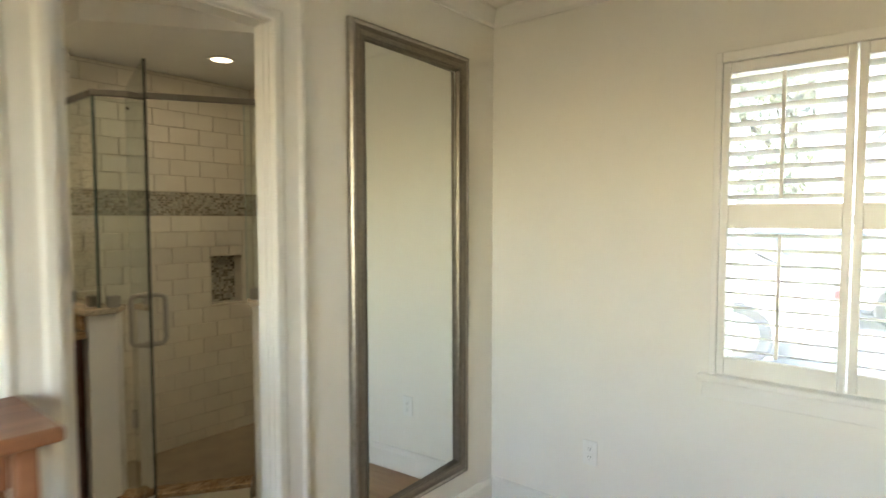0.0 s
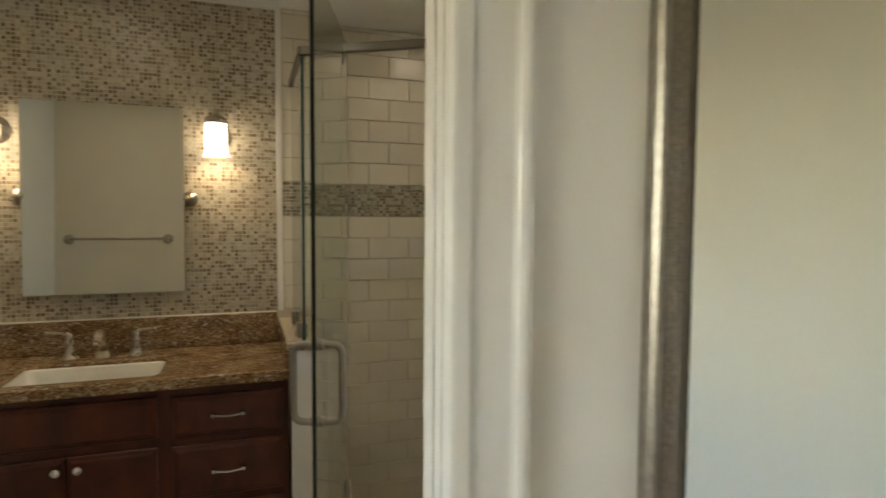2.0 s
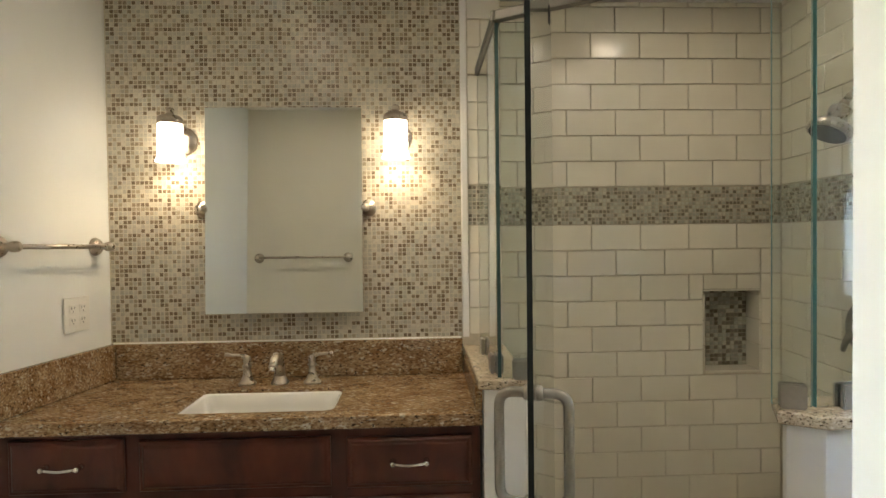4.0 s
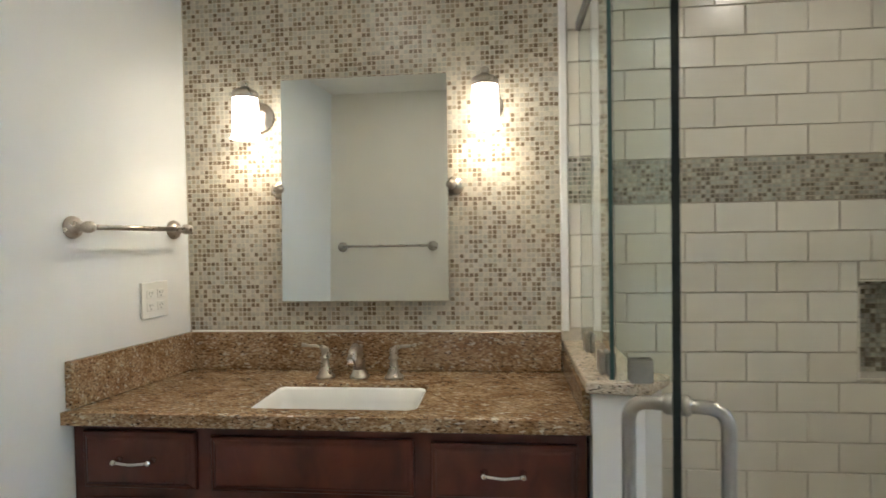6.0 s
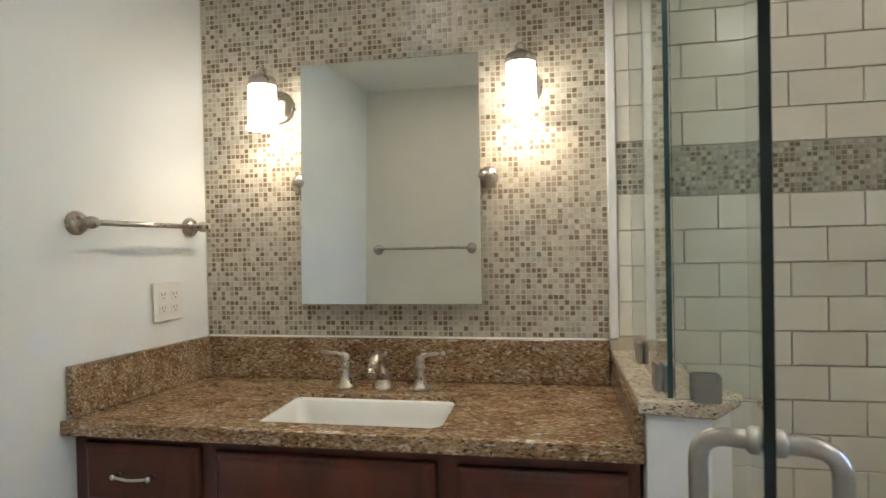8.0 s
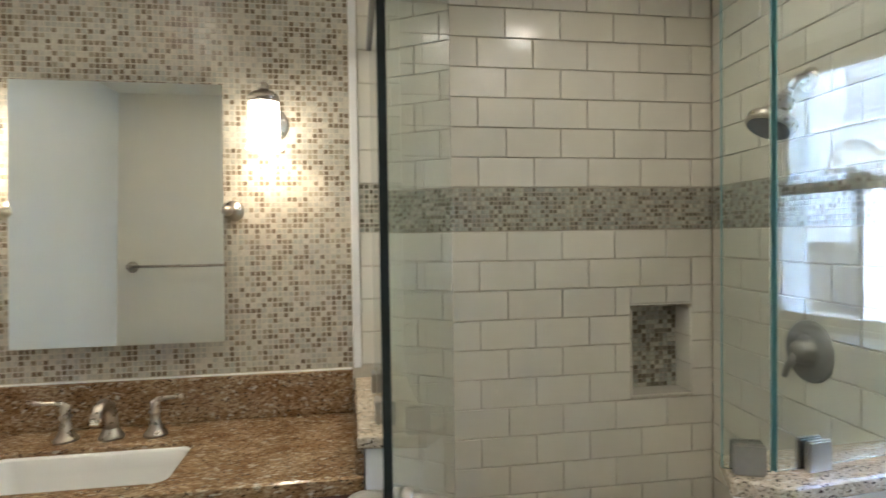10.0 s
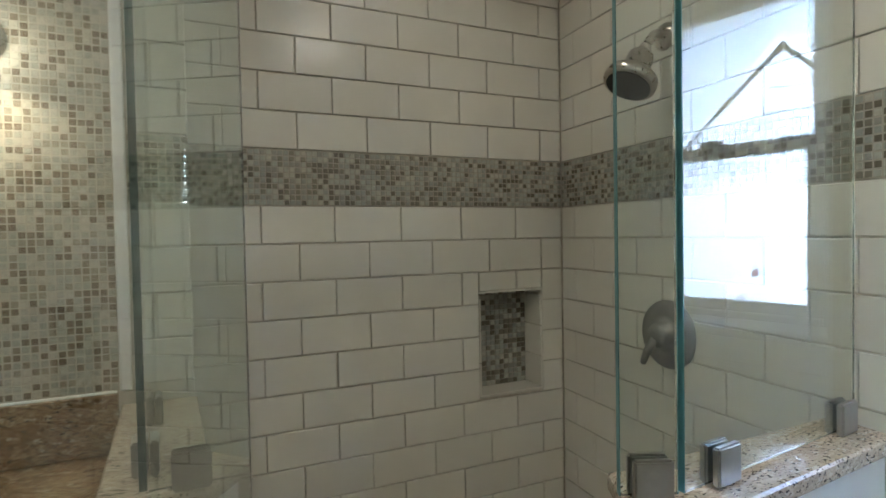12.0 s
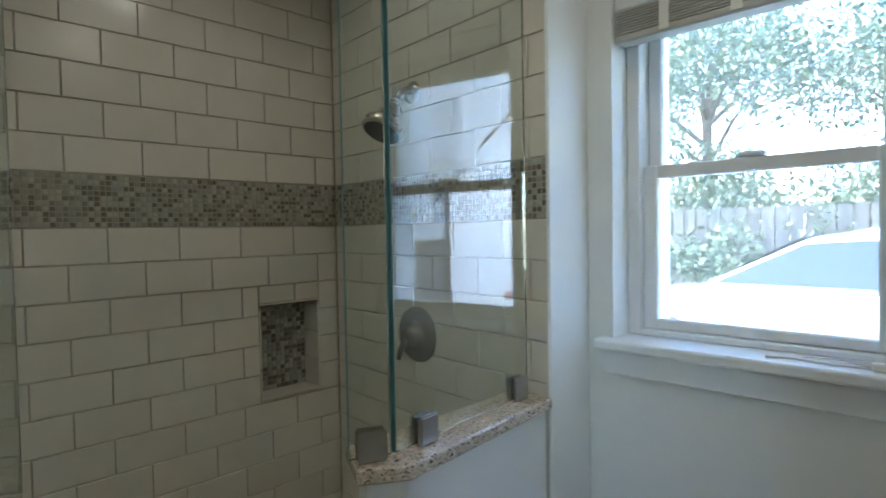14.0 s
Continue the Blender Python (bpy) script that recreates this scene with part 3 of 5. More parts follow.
# ---- shower: knee walls, caps, glass ----
KL = [(XM, -0.305), (0.628, -0.305), (0.645, -0.190), (0.565, -0.132), (0.510, -0.186), (XM, -0.186)]
setting("knee_wall_left", prism(KL, 0, 1.012), "white_gloss", "white painted half wall beside the vanity", "wall")
CL = [(XM, -0.322), (0.642, -0.322), (0.664, -0.184), (0.566, -0.112), (0.500, -0.172), (XM, -0.172)]
KR = [(0.905, 0.872), (0.916, 0.362), (1.000, 0.316), (1.036, 0.378), (0.990, 0.866)]
setting("knee_wall_right", prism(KR, 0, 1.02), "white_gloss", "white painted half wall under the window side", "wall")
CR = [(0.886, 0.874), (0.898, 0.346), (1.004, 0.292), (1.056, 0.374), (1.010, 0.863)]


def cap(points, z, label):
    t = thing("granite_cap", label, "wall cap", (points[0][0], points[0][1], z))
    piece("slab", prism(points, z, z + 0.03, 0.009, 3), "granite_lit", t)


cap(CL, 1.012, "polished brown granite cap on the half wall")
cap(CR, 1.02, "polished speckled granite cap on the half wall")
curb = thing("shower_curb", "granite topped white tiled shower curb", "curb", (0.8, 0.05, 0))
piece("curb_body", prism([(0.60, -0.16), (0.66, -0.22), (1.01, 0.27), (0.94, 0.33)], 0, 0.10), "subway", curb)
piece("curb_slab", prism([(0.59, -0.15), (0.66, -0.23), (1.015, 0.275), (0.935, 0.34)], 0.101, 0.125, 0.005, 2), "granite", curb)
setting("floor_shower", prism([(0.004, Y_JOG), (0.56, Y_JOG), (0.93, 0.33), (0.90, 0.87), (0.004, 0.945)], 0.0, 0.015), "stone_floor", "tan shower floor", "floor")


def pane(name, p, q, z0, z1, parent, thick=0.010, edge_p="glass_edge_pale", edge_q="glass_edge_pale", label=""):
    """A sheet of glass between two plan points, with its green edges."""
    p, q = Vector(p), Vector(q)
    d = (q - p).normalized()
    n = Vector((-d.y, d.x)) * thick / 2
    ob = piece(name, prism([tuple(p + n), tuple(p - n), tuple(q - n), tuple(q + n)], z0, z1), "shower_glass", parent, label)
    ob.visible_shadow = False
    e = d * 0.0012
    for end, s, mat in ((p, -1, edge_p), (q, 1, edge_q)):
        if mat:
            o = end + e * s * 0.2
            eb = piece("glass_edge", prism([tuple(o + n), tuple(o - n), tuple(o - n + e * s), tuple(o + n + e * s)], z0, z1), mat, ob)
    return ob


HINGE, FREE = (0.646, -0.117), (1.249, -0.295)
enclosure = thing("shower_enclosure", "frameless clear glass shower enclosure with brushed header bar", "shower screen", (0.65, -0.27, 1.06))
pane("side_panel", (XM + 0.006, -0.258), (0.640, -0.262), 1.046, 2.02, enclosure, edge_p=None, edge_q="glass_edge_mid")
pane("return_panel", (0.642, -0.254), (0.646, -0.122), 1.046, 2.02, enclosure, edge_p=None, edge_q=None)
pane("strike_panel", (0.970, 0.302), (1.000, 0.370), 1.056, 2.02, enclosure)
pane("fixed_panel", (1.002, 0.378), (0.951, 0.840), 1.056, 2.02, enclosure, edge_q=None)
header = [(XM + 0.002, -0.258, 2.035), (0.645, -0.262, 2.035), (1.020, 0.335, 2.035), (1.001, 0.376, 2.035), (0.948, 0.864, 2.035)]
bm = bmesh.new()
for a, b in zip(header, header[1:]):
    d = Vector((b[0] - a[0], b[1] - a[1])).normalized() * 0.012
    n = Vector((-d.y, d.x)) * 1.05
    pts = [(a[0] - d.x + n.x, a[1] - d.y + n.y), (a[0] - d.x - n.x, a[1] - d.y - n.y), (b[0] + d.x - n.x, b[1] + d.y - n.y), (b[0] + d.x + n.x, b[1] + d.y + n.y)]
    nb = prism(pts, 2.021, 2.049, 0.004, 2)
    me = bpy.data.meshes.new("tmp")
    nb.to_mesh(me)
    nb.free()
    bm.from_mesh(me)
    bpy.data.meshes.remove(me)
piece("header_bar", bm, "header_steel", enclosure, "brushed steel header bar")
piece("door_stop_hook", tube([(0.735, -0.140, 2.03), (0.735, -0.140, 1.985), (0.728, -0.150, 1.965)], 0.005), "dark_metal", enclosure)


def clamp(x, y, z, dx, dy, parent):
    d = Vector((dx, dy)).normalized()
    n = Vector((-d.y, d.x))
    for s in (-1, 1):
        c = Vector((x, y)) + n * s * 0.0125
        pts = [tuple(c - d * 0.026 - n * 0.006), tuple(c + d * 0.026 - n * 0.006), tuple(c + d * 0.026 + n * 0.006), tuple(c - d * 0.026 + n * 0.006)]
        bmc = prism(pts, z, z + 0.054)
        bmesh.ops.bevel(bmc, geom=bmc.edges[:], offset=0.003, segments=2, affect="EDGES")
        piece("glass_clamp", bmc, "steel", parent, "brushed steel square glass clamp")


clamp(0.644, -0.200, 1.043, 0.03, 1, enclosure)
clamp(0.30, -0.259, 1.043, 1, 0, enclosure)
clamp(0.56, -0.261, 1.043, 1, 0, enclosure)
clamp(0.986, 0.338, 1.051, 0.41, 0.91, enclosure)
clamp(0.993, 0.458, 1.051, -0.111, 1, enclosure)
clamp(0.956, 0.796, 1.051, -0.111, 1, enclosure)

door = thing("shower_door", "clear glass shower door standing open", "shower door", (HINGE[0], HINGE[1], 0.135))
dv = (Vector(FREE) - Vector(HINGE)).normalized()
dn = Vector((-dv.y, dv.x))
leaf = pane("door_glass", HINGE, FREE, 0.135, 2.075, door, edge_p=None, edge_q="glass_edge")


def on_door(d, n, z):
    p = Vector(HINGE) + dv * d + dn * n
    return (p.x, p.y, z)


HD = 0.575
for s in (-1, 1):
    path = round_path([on_door(HD, s * 0.004, 1.156), on_door(HD, s * 0.062, 1.156), on_door(HD, s * 0.062, 0.956), on_door(HD, s * 0.004, 0.956)], 0.028, 8)
    piece("handle", tube(path, 0.0095, 16), "steel", door, "brushed steel D handle")
    for z in (1.156, 0.956):
        m = Matrix.Translation(on_door(HD, s * 0.006, z)) @ (Vector((dn.x * s, dn.y * s, 0))).to_track_quat("Z", "Y").to_matrix().to_4x4()
        piece("handle_collar", lathe([(0.014, 0), (0.014, 0.008), (0.011, 0.012)], m, 18), "steel", door)
for z in (0.45,):
    bmc = bmesh.new()
    for s in (-1, 1):
        pts = [on_door(0.0, s * 0.006, 0)[:2], on_door(0.05, s * 0.006, 0)[:2], on_door(0.05, s * 0.016, 0)[:2], on_door(0.0, s * 0.016, 0)[:2]]
        nb = prism(pts, z, z + 0.08, 0.003)
        me = bpy.data.meshes.new("tmp")
        nb.to_mesh(me)
        nb.free()
        bmc.from_mesh(me)
        bpy.data.meshes.remove(me)
    piece("hinge", bmc, "steel", door)

# ---- vanity ----


CTR = 0.943
VX, VR = 0.580, -0.312


def raised_panel(x, y0, y1, z0, z1, depth=0.020):
    """A front with a raised field and chamfered border, facing +x."""
    bm = bmesh.new()
    steps = [(0.0, 0.0), (0.0, depth * 0.45), (0.003, depth * 0.62), (0.010, depth * 0.70), (0.016, depth * 0.93), (0.021, depth), (0.026, depth)]
    rings = []
    for i, d in steps:
        rings.append([bm.verts.new((x + d, a, b)) for a, b in ((y0 + i, z0 + i), (y1 - i, z0 + i), (y1 - i, z1 - i), (y0 + i, z1 - i))])
    for a, b in zip(rings, rings[1:]):
        for k in range(4):
            bm.faces.new((a[k], a[(k + 1) % 4], b[(k + 1) % 4], b[k]))
    bm.faces.new(rings[-1])
    bm.faces.new(list(reversed(rings[0])))
    return bm


def bow_handle(parent, x, yc, z, half=0.047):
    bm = tube(round_path([(x, yc - half, z), (x + 0.026, yc - half, z), (x + 0.030, yc, z - 0.004), (x + 0.026, yc + half, z), (x, yc + half, z)], 0.012, 5), 0.0045, 12)
    for s in (-1, 1):
        lathe([(0.008, 0), (0.009, 0.004), (0.006, 0.010), (0.0055, 0.018), (0.0085, 0.024), (0.007, 0.031), (0.003, 0.033)], Matrix.Translation((x, yc + s * half, z)) @ AXIS_X, 14, bm)
    return piece("handle", bm, "chrome", parent, "polished nickel bow handle")


vanity = thing("vanity_cabinet", "dark cherry stained vanity cabinet with raised panel fronts", "cabinet", (0.35, -0.95, 0))
piece("face_frame", box(VX - 0.02, y_left(VX) + 0.004, 0.10, VX, VR, CTR - 0.042), "cherry", vanity)
piece("side_panel", box(XM + 0.004, VR - 0.018, 0.10, VX - 0.0202, VR, CTR - 0.042), "cherry", vanity)
piece("side_panel", box(XM + 0.004, y_left(XM) + 0.004, 0.10, VX - 0.0202, y_left(XM) + 0.022, CTR - 0.042), "cherry", vanity)
piece("bottom_panel", box(XM + 0.004, y_left(XM) + 0.0222, 0.10, VX - 0.0202, VR - 0.0182, 0.118), "cherry", vanity)
piece("toe_kick", prism([(XM + 0.01, y_left(XM) + 0.02), (VX - 0.07, y_left(VX) + 0.02), (VX - 0.07, VR - 0.01), (XM + 0.01, VR - 0.01)], 0.0, 0.0998), "cherry_gap", vanity)
for y0, y1, rows, kind in ((-1.622, -1.309, ((0.735, 0.885), (0.535, 0.705), (0.145, 0.505)), "drawer"), (-0.693, -0.336, ((0.728, 0.872), (0.515, 0.700), (0.145, 0.485)), "drawer")):
    for z0, z1 in rows:
        f = piece(kind, raised_panel(VX + 0.0005, y0, y1, z0, z1), "cherry", vanity)
        bow_handle(f, VX + 0.02, (y0 + y1) / 2, (z0 + z1) / 2 + 0.006)
piece("false_front", raised_panel(VX + 0.0005, -1.268, -0.738, 0.735, 0.877), "cherry", vanity)
for y0, y1, ky in ((-1.268, -1.003, -1.022), (-0.998, -0.738, -0.962)):
    f = piece("door", raised_panel(VX + 0.0005, y0, y1, 0.145, 0.705), "cherry", vanity)
    piece("knob", lathe([(0.007, 0), (0.006, 0.012), (0.010, 0.016), (0.0155, 0.022), (0.0155, 0.027), (0.010, 0.033), (0.002, 0.035)], Matrix.Translation((VX + 0.019, ky, 0.672)) @ AXIS_X, 18), "chrome", f, "round nickel knob")

SX, SY, SHX, SHY = 0.437, -0.962, 0.125, 0.228


def rounded_rect(cx, cy, hx, hy, r, n=6):
    out = []
    for sx, sy, a0 in ((1, 1, 0), (-1, 1, 90), (-1, -1, 180), (1, -1, 270)):
        for i in range(n + 1):
            a = radians(a0 + 90 * i / n)
            out.append((cx + sx * (hx - r) + r * math.cos(a), cy + sy * (hy - r) + r * math.sin(a)))
    return out


def slab_with_hole(outer, hole, z0, z1, lip=0.008):
    """A slab whose plan is outer (four corners) with a hole cut through."""
    c = Vector((SX, SY))
    angles = sorted([math.atan2(p[1] - c.y, p[0] - c.x) for p in hole] + [math.atan2(p[1] - c.y, p[0] - c.x) for p in outer])

    def cast(loop, a):
        d = Vector((math.cos(a), math.sin(a)))
        best = None
        for i in range(len(loop)):
            p, q = Vector(loop[i]), Vector(loop[(i + 1) % len(loop)])
            e = q - p
            den = d.x * e.y - d.y * e.x
            if abs(den) < 1e-9:
                continue
            w = p - c
            t = (w.x * e.y - w.y * e.x) / den
            u = (w.x * d.y - w.y * d.x) / den
            if t > 0 and -1e-6 <= u <= 1 + 1e-6 and (best is None or t < best):
                best = t
        return c + d * best

    bm = bmesh.new()
    oc = [Vector(p) for p in outer]
    mid = sum(oc, Vector((0, 0))) / 4
    small = [tuple(p + Vector((-math.copysign(lip, p.x - mid.x), -math.copysign(lip, p.y - mid.y)))) for p in oc]
    sets = []
    for loop, z in ((hole, z0), (hole, z1 - 0.003), (None, z1), (small, z1), (outer, z1 - lip * 0.35), (outer, z0 + lip * 0.5), (small, z0)):
        row = []
        for a in angles:
            if loop is None:
                p = cast(hole, a)
                p = c + (p - c) * (1 + 0.003 / (p - c).length)
            else:
                p = cast(loop, a)
            row.append(bm.verts.new((p.x, p.y, z)))
        sets.append(row)
    k = len(angles)
    sets.append(sets[0])
    for a, b in zip(sets, sets[1:]):
        for i in range(k):
            bm.faces.new((a[i], a[(i + 1) % k], b[(i + 1) % k], b[i]))
    bmesh.ops.remove_doubles(bm, verts=bm.verts[:], dist=1e-6)
    return bm


counter = thing("vanity_countertop", "polished gold and brown granite vanity top with backsplash", "countertop", (0.35, -0.95, CTR - 0.04))
piece("slab", slab_with_hole([(XM + 0.003, y_left(XM) + 0.002), (0.618, y_left(0.618) + 0.002), (0.618, -0.308), (XM + 0.003, -0.308)], rounded_rect(SX, SY, SHX, SHY, 0.03), CTR - 0.04, CTR), "granite", counter)
piece("backsplash", box(XM + 0.003, y_left(XM) + 0.024, CTR + 0.0005, XM + 0.022, -0.327, 1.070, bevel=0.002), "granite", counter)
piece("side_splash", prism([(XM + 0.003, y_left(XM) + 0.002), (0.600, y_left(0.600) + 0.002), (0.600, y_left(0.600) + 0.022), (XM + 0.003, y_left(XM) + 0.022)], CTR + 0.0005, 1.070, 0.002), "granite", counter)
piece("caulk_bead", box(XM + 0.001, -1.570, 1.0675, XM + 0.013, -0.330, 1.0735, bevel=0.002), "plastic_white", counter)
piece("caulk_bead", box(XM + 0.03, -0.3085, 1.0105, 0.604, -0.3025, 1.0165, bevel=0.002), "plastic_white", counter)
piece("side_splash", box(XM + 0.024, -0.326, CTR + 0.0005, 0.604, -0.3065, 1.011, bevel=0.001), "granite", counter)

sink = thing("sink_basin", "white porcelain undermount rectangular basin", "sink", (SX, SY, 0.78))
bm = bmesh.new()
rings = []
for hx, hy, r, z in ((SHX - 0.0008, SHY - 0.0008, 0.030, CTR - 0.014), (SHX - 0.006, SHY - 0.006, 0.033, CTR - 0.020), (SHX - 0.010, SHY - 0.010, 0.036, CTR - 0.05), (SHX - 0.018, SHY - 0.022, 0.045, CTR - 0.15), (SHX - 0.035, SHY - 0.045, 0.05, CTR - 0.172), (0.03, 0.03, 0.029, CTR - 0.178)):
    rings.append([bm.verts.new((x, y, z)) for x, y in rounded_rect(SX, SY, hx, hy, r)])
for a, b in zip(rings, rings[1:]):
    k = len(a)
    for i in range(k):
        f = bm.faces.new((a[i], a[(i + 1) % k], b[(i + 1) % k], b[i]))
        f.smooth = True
bm.faces.new(rings[-1])
basin = piece("basin", bm, "porcelain", sink)
sol = basin.modifiers.new("thick", "SOLIDIFY")
sol.thickness, sol.offset = 0.006, -1
piece("drain", lathe([(0.022, 0), (0.022, 0.003), (0.017, 0.005), (0.004, 0.004)], Matrix.Translation((SX, SY, CTR - 0.1775)), 20), "chrome", sink, "chrome drain")

faucet = thing("faucet", "brushed nickel widespread faucet with two lever handles", "faucet", (0.235, -0.962, CTR))
FX, FY = 0.236, -0.962
bm = lathe([(0.030, 0), (0.031, 0.004), (0.027, 0.010), (0.019, 0.026), (0.016, 0.040)], Matrix.Translation((FX, FY, CTR)))
tube([(FX, FY, CTR + 0.02), (FX + 0.002, FY, CTR + 0.060), (FX + 0.016, FY, CTR + 0.088), (FX + 0.042, FY, CTR + 0.100), (FX + 0.072, FY, CTR + 0.094), (FX + 0.096, FY, CTR + 0.074)], 0.014, 16, bm, [0.019, 0.017, 0.016, 0.015, 0.0145, 0.014])
piece("spout", bm, "nickel", faucet)
piece("aerator", tube([(FX + 0.094, FY, CTR + 0.078), (FX + 0.102, FY, CTR + 0.064)], 0.0115, 16), "chrome", faucet)
for y, s in ((-1.072, -1), (-0.852, 1)):
    bm = lathe([(0.029, 0), (0.030, 0.004), (0.026, 0.008), (0.021, 0.013), (0.0155, 0.028), (0.0115, 0.048), (0.0105, 0.056), (0.0150, 0.060), (0.0155, 0.064), (0.0110, 0.069), (0.0125, 0.076), (0.0125, 0.088), (0.0100, 0.095), (0.0040, 0.098)], Matrix.Translation((FX, y, CTR)))
    h = piece("handle_body", bm, "nickel", faucet)
    piece("lever", tube([(FX, y, CTR + 0.086), (FX + 0.001, y + s * 0.008, CTR + 0.095), (FX + 0.003, y + s * 0.022, CTR + 0.0985), (FX + 0.006, y + s * 0.050, CTR + 0.101), (FX + 0.008, y + s * 0.072, CTR + 0.104)], 0.006, 12, None, [0.010, 0.0085, 0.0058, 0.0050, 0.0062]), "nickel", h)

# ---- vanity wall fixtures ----
mirror = thing("pivot_mirror", "rectangular frameless tilting mirror between two nickel posts", "mirror", (XM, -0.952, 1.18))
MY0, MY1, MZ0, MZ1, MX = -1.228, -0.680, 1.177, 1.903, 0.168
bm = bmesh.new()
rings = []
for i, d in ((0, -0.006), (0, 0.0), (0.022, 0.00002), (0.0225, 0.00002)):
    rings.append([bm.verts.new((MX + d, a, b)) for a, b in ((MY0 + i, MZ0 + i), (MY1 - i, MZ0 + i), (MY1 - i, MZ1 - i), (MY0 + i, MZ1 - i))])
for a, b in zip(rings, rings[1:]):
    for k in range(4):
        bm.faces.new((a[k], a[(k + 1) % 4], b[(k + 1) % 4], b[k]))
bm.faces.new(rings[-1])
bm.faces.new(list(reversed(rings[0])))
bmesh.ops.rotate(bm, verts=bm.verts[:], cent=(MX, 0, 1.546), matrix=Matrix.Rotation(radians(-2.6), 3, "Y"))
piece("mirror_glass", bm, "mirror", mirror)
for y, s in ((MY0, -1), (MY1, 1)):
    py = y + s * 0.020
    piece("post", lathe([(0.030, 0), (0.030, 0.004), (0.026, 0.009), (0.018, 0.013), (0.010, 0.016), (0.009, 0.030), (0.010, 0.036)], Matrix.Translation((XM, py, 1.546)) @ AXIS_X, 22), "nickel", mirror)
    piece("pivot_knob", lathe([(0.004, -0.024), (0.012, -0.020), (0.0155, -0.012), (0.0155, 0.004), (0.010, 0.010), (0.006, 0.018)], Matrix.Translation((XM + 0.046, py - s * 0.010, 1.546)) @ AXIS_X, 20), "nickel", mirror)

SHADES = ((-1.318, 1.842), (-0.556, 1.850))
for y, zt in SHADES:
    sc = thing("wall_sconce", "brushed nickel wall sconce with lit frosted glass shade", "wall light", (XM, y, zt - 0.06), group="vanity sconces")
    X = 0.225
    piece("back_plate", lathe([(0.052, 0), (0.052, 0.005), (0.046, 0.010), (0.043, 0.011), (0.037, 0.018), (0.024, 0.022), (0.012, 0.024)], Matrix.Translation((XM, y + 0.004, zt - 0.055)) @ AXIS_X, 28), "nickel", sc)
    piece("arm", tube(round_path([(XM + 0.02, y + 0.004, zt - 0.055), (XM + 0.045, y + 0.004, zt - 0.05), (XM + 0.05, y, zt + 0.022), (X, y, zt + 0.022)], 0.02, 6), 0.007, 12), "nickel", sc)
    piece("cap", lathe([(0.041, -0.012), (0.042, 0.0), (0.041, 0.006), (0.036, 0.012), (0.030, 0.016), (0.016, 0.020), (0.012, 0.030), (0.015, 0.034), (0.013, 0.040), (0.005, 0.046)], Matrix.Translation((X, y, zt)), 28), "nickel", sc)
    bm = bmesh.new()
    prof = [(0.039, 0.0), (0.0405, -0.03), (0.041, -0.08), (0.0415, -0.112), (0.045, -0.126), (0.050, -0.135), (0.047, -0.135), (0.0425, -0.125), (0.039, -0.112), (0.038, -0.03), (0.036, 0.0)]
    st = 32
    rr = [[bm.verts.new((X + r * math.cos(2 * math.pi * i / st), y + r * math.sin(2 * math.pi * i / st), zt - 0.004 + h)) for i in range(st)] for r, h in prof]
    for a, b in zip(rr, rr[1:] + rr[:1]):
        for i in range(st):
            f = bm.faces.new((a[i], a[(i + 1) % st], b[(i + 1) % st], b[i]))
            f.smooth = True
    piece("shade", bm, "shade", sc, "glowing white frosted glass shade")
    lamp("sconce_bulb", "POINT", Matrix.Translation((X, y, zt - 0.115)), 0.038, (1.0, 0.80, 0.58), (0.02, 0.02))


def towel_bar(p, q, out, label):
    """A bar on two turned posts; p and q on the wall, out the wall's normal."""
    p, q, o = Vector(p), Vector(q), Vector(out)
    t = thing("towel_bar", label, "towel bar", tuple(p))
    rot = o.to_track_quat("Z", "Y").to_matrix().to_4x4()
    for e in (p, q):
        piece("post", lathe([(0.031, 0), (0.031, 0.004), (0.027, 0.008), (0.027, 0.012), (0.021, 0.016), (0.012, 0.020), (0.0105, 0.036), (0.015, 0.042), (0.0165, 0.052), (0.015, 0.062), (0.011, 0.068), (0.005, 0.072)], Matrix.Translation(e) @ rot, 24), "nickel", t)
    d = (q - p).normalized()
    piece("bar", tube([p + o * 0.052 - d * 0.012, q + o * 0.052 + d * 0.012], 0.0075, 14), "nickel", t)


lw = Vector((0.115, 1, 0)).normalized()
towel_bar((0.560, y_left(0.560), 1.424), (0.195, y_left(0.195), 1.418), lw, "brushed nickel towel bar on the side wall")
towel_bar((X_BATH, -1.500, 1.468), (X_BATH, -0.935, 1.468), (-1, 0, 0), "brushed nickel towel bar beside the door")


def outlet(m, gangs, label):
    """A wall plate with duplex receptacles; local x along the wall, y up, z out."""
    t = thing("wall_outlet", label, "outlet")
    t.matrix_world = m
    w = 0.035 + 0.023 * (gangs - 1)
    part("plate", box(-w, -0.057, 0.0005, w, 0.057, 0.006, bevel=0.002, segments=2), "plastic_white", t)
    for g in range(gangs):
        cx = (g - (gangs - 1) / 2) * 0.046
        for cy in (-0.0195, 0.0195):
            r = part("receptacle", box(cx - 0.0165, cy - 0.014, 0.006, cx + 0.0165, cy + 0.014, 0.008, bevel=0.001), "plastic_white", t)
            for dx, h in ((-0.006, 0.0045), (0.006, 0.0035)):
                part("slot", box(cx + dx - 0.0011, cy + 0.003 - h, 0.0081, cx + dx + 0.0011, cy + 0.003 + h, 0.0085), "slot_dark", r)
            part("slot", box(cx - 0.002, cy - 0.010, 0.0081, cx + 0.002, cy - 0.006, 0.0085), "slot_dark", r)
    return t


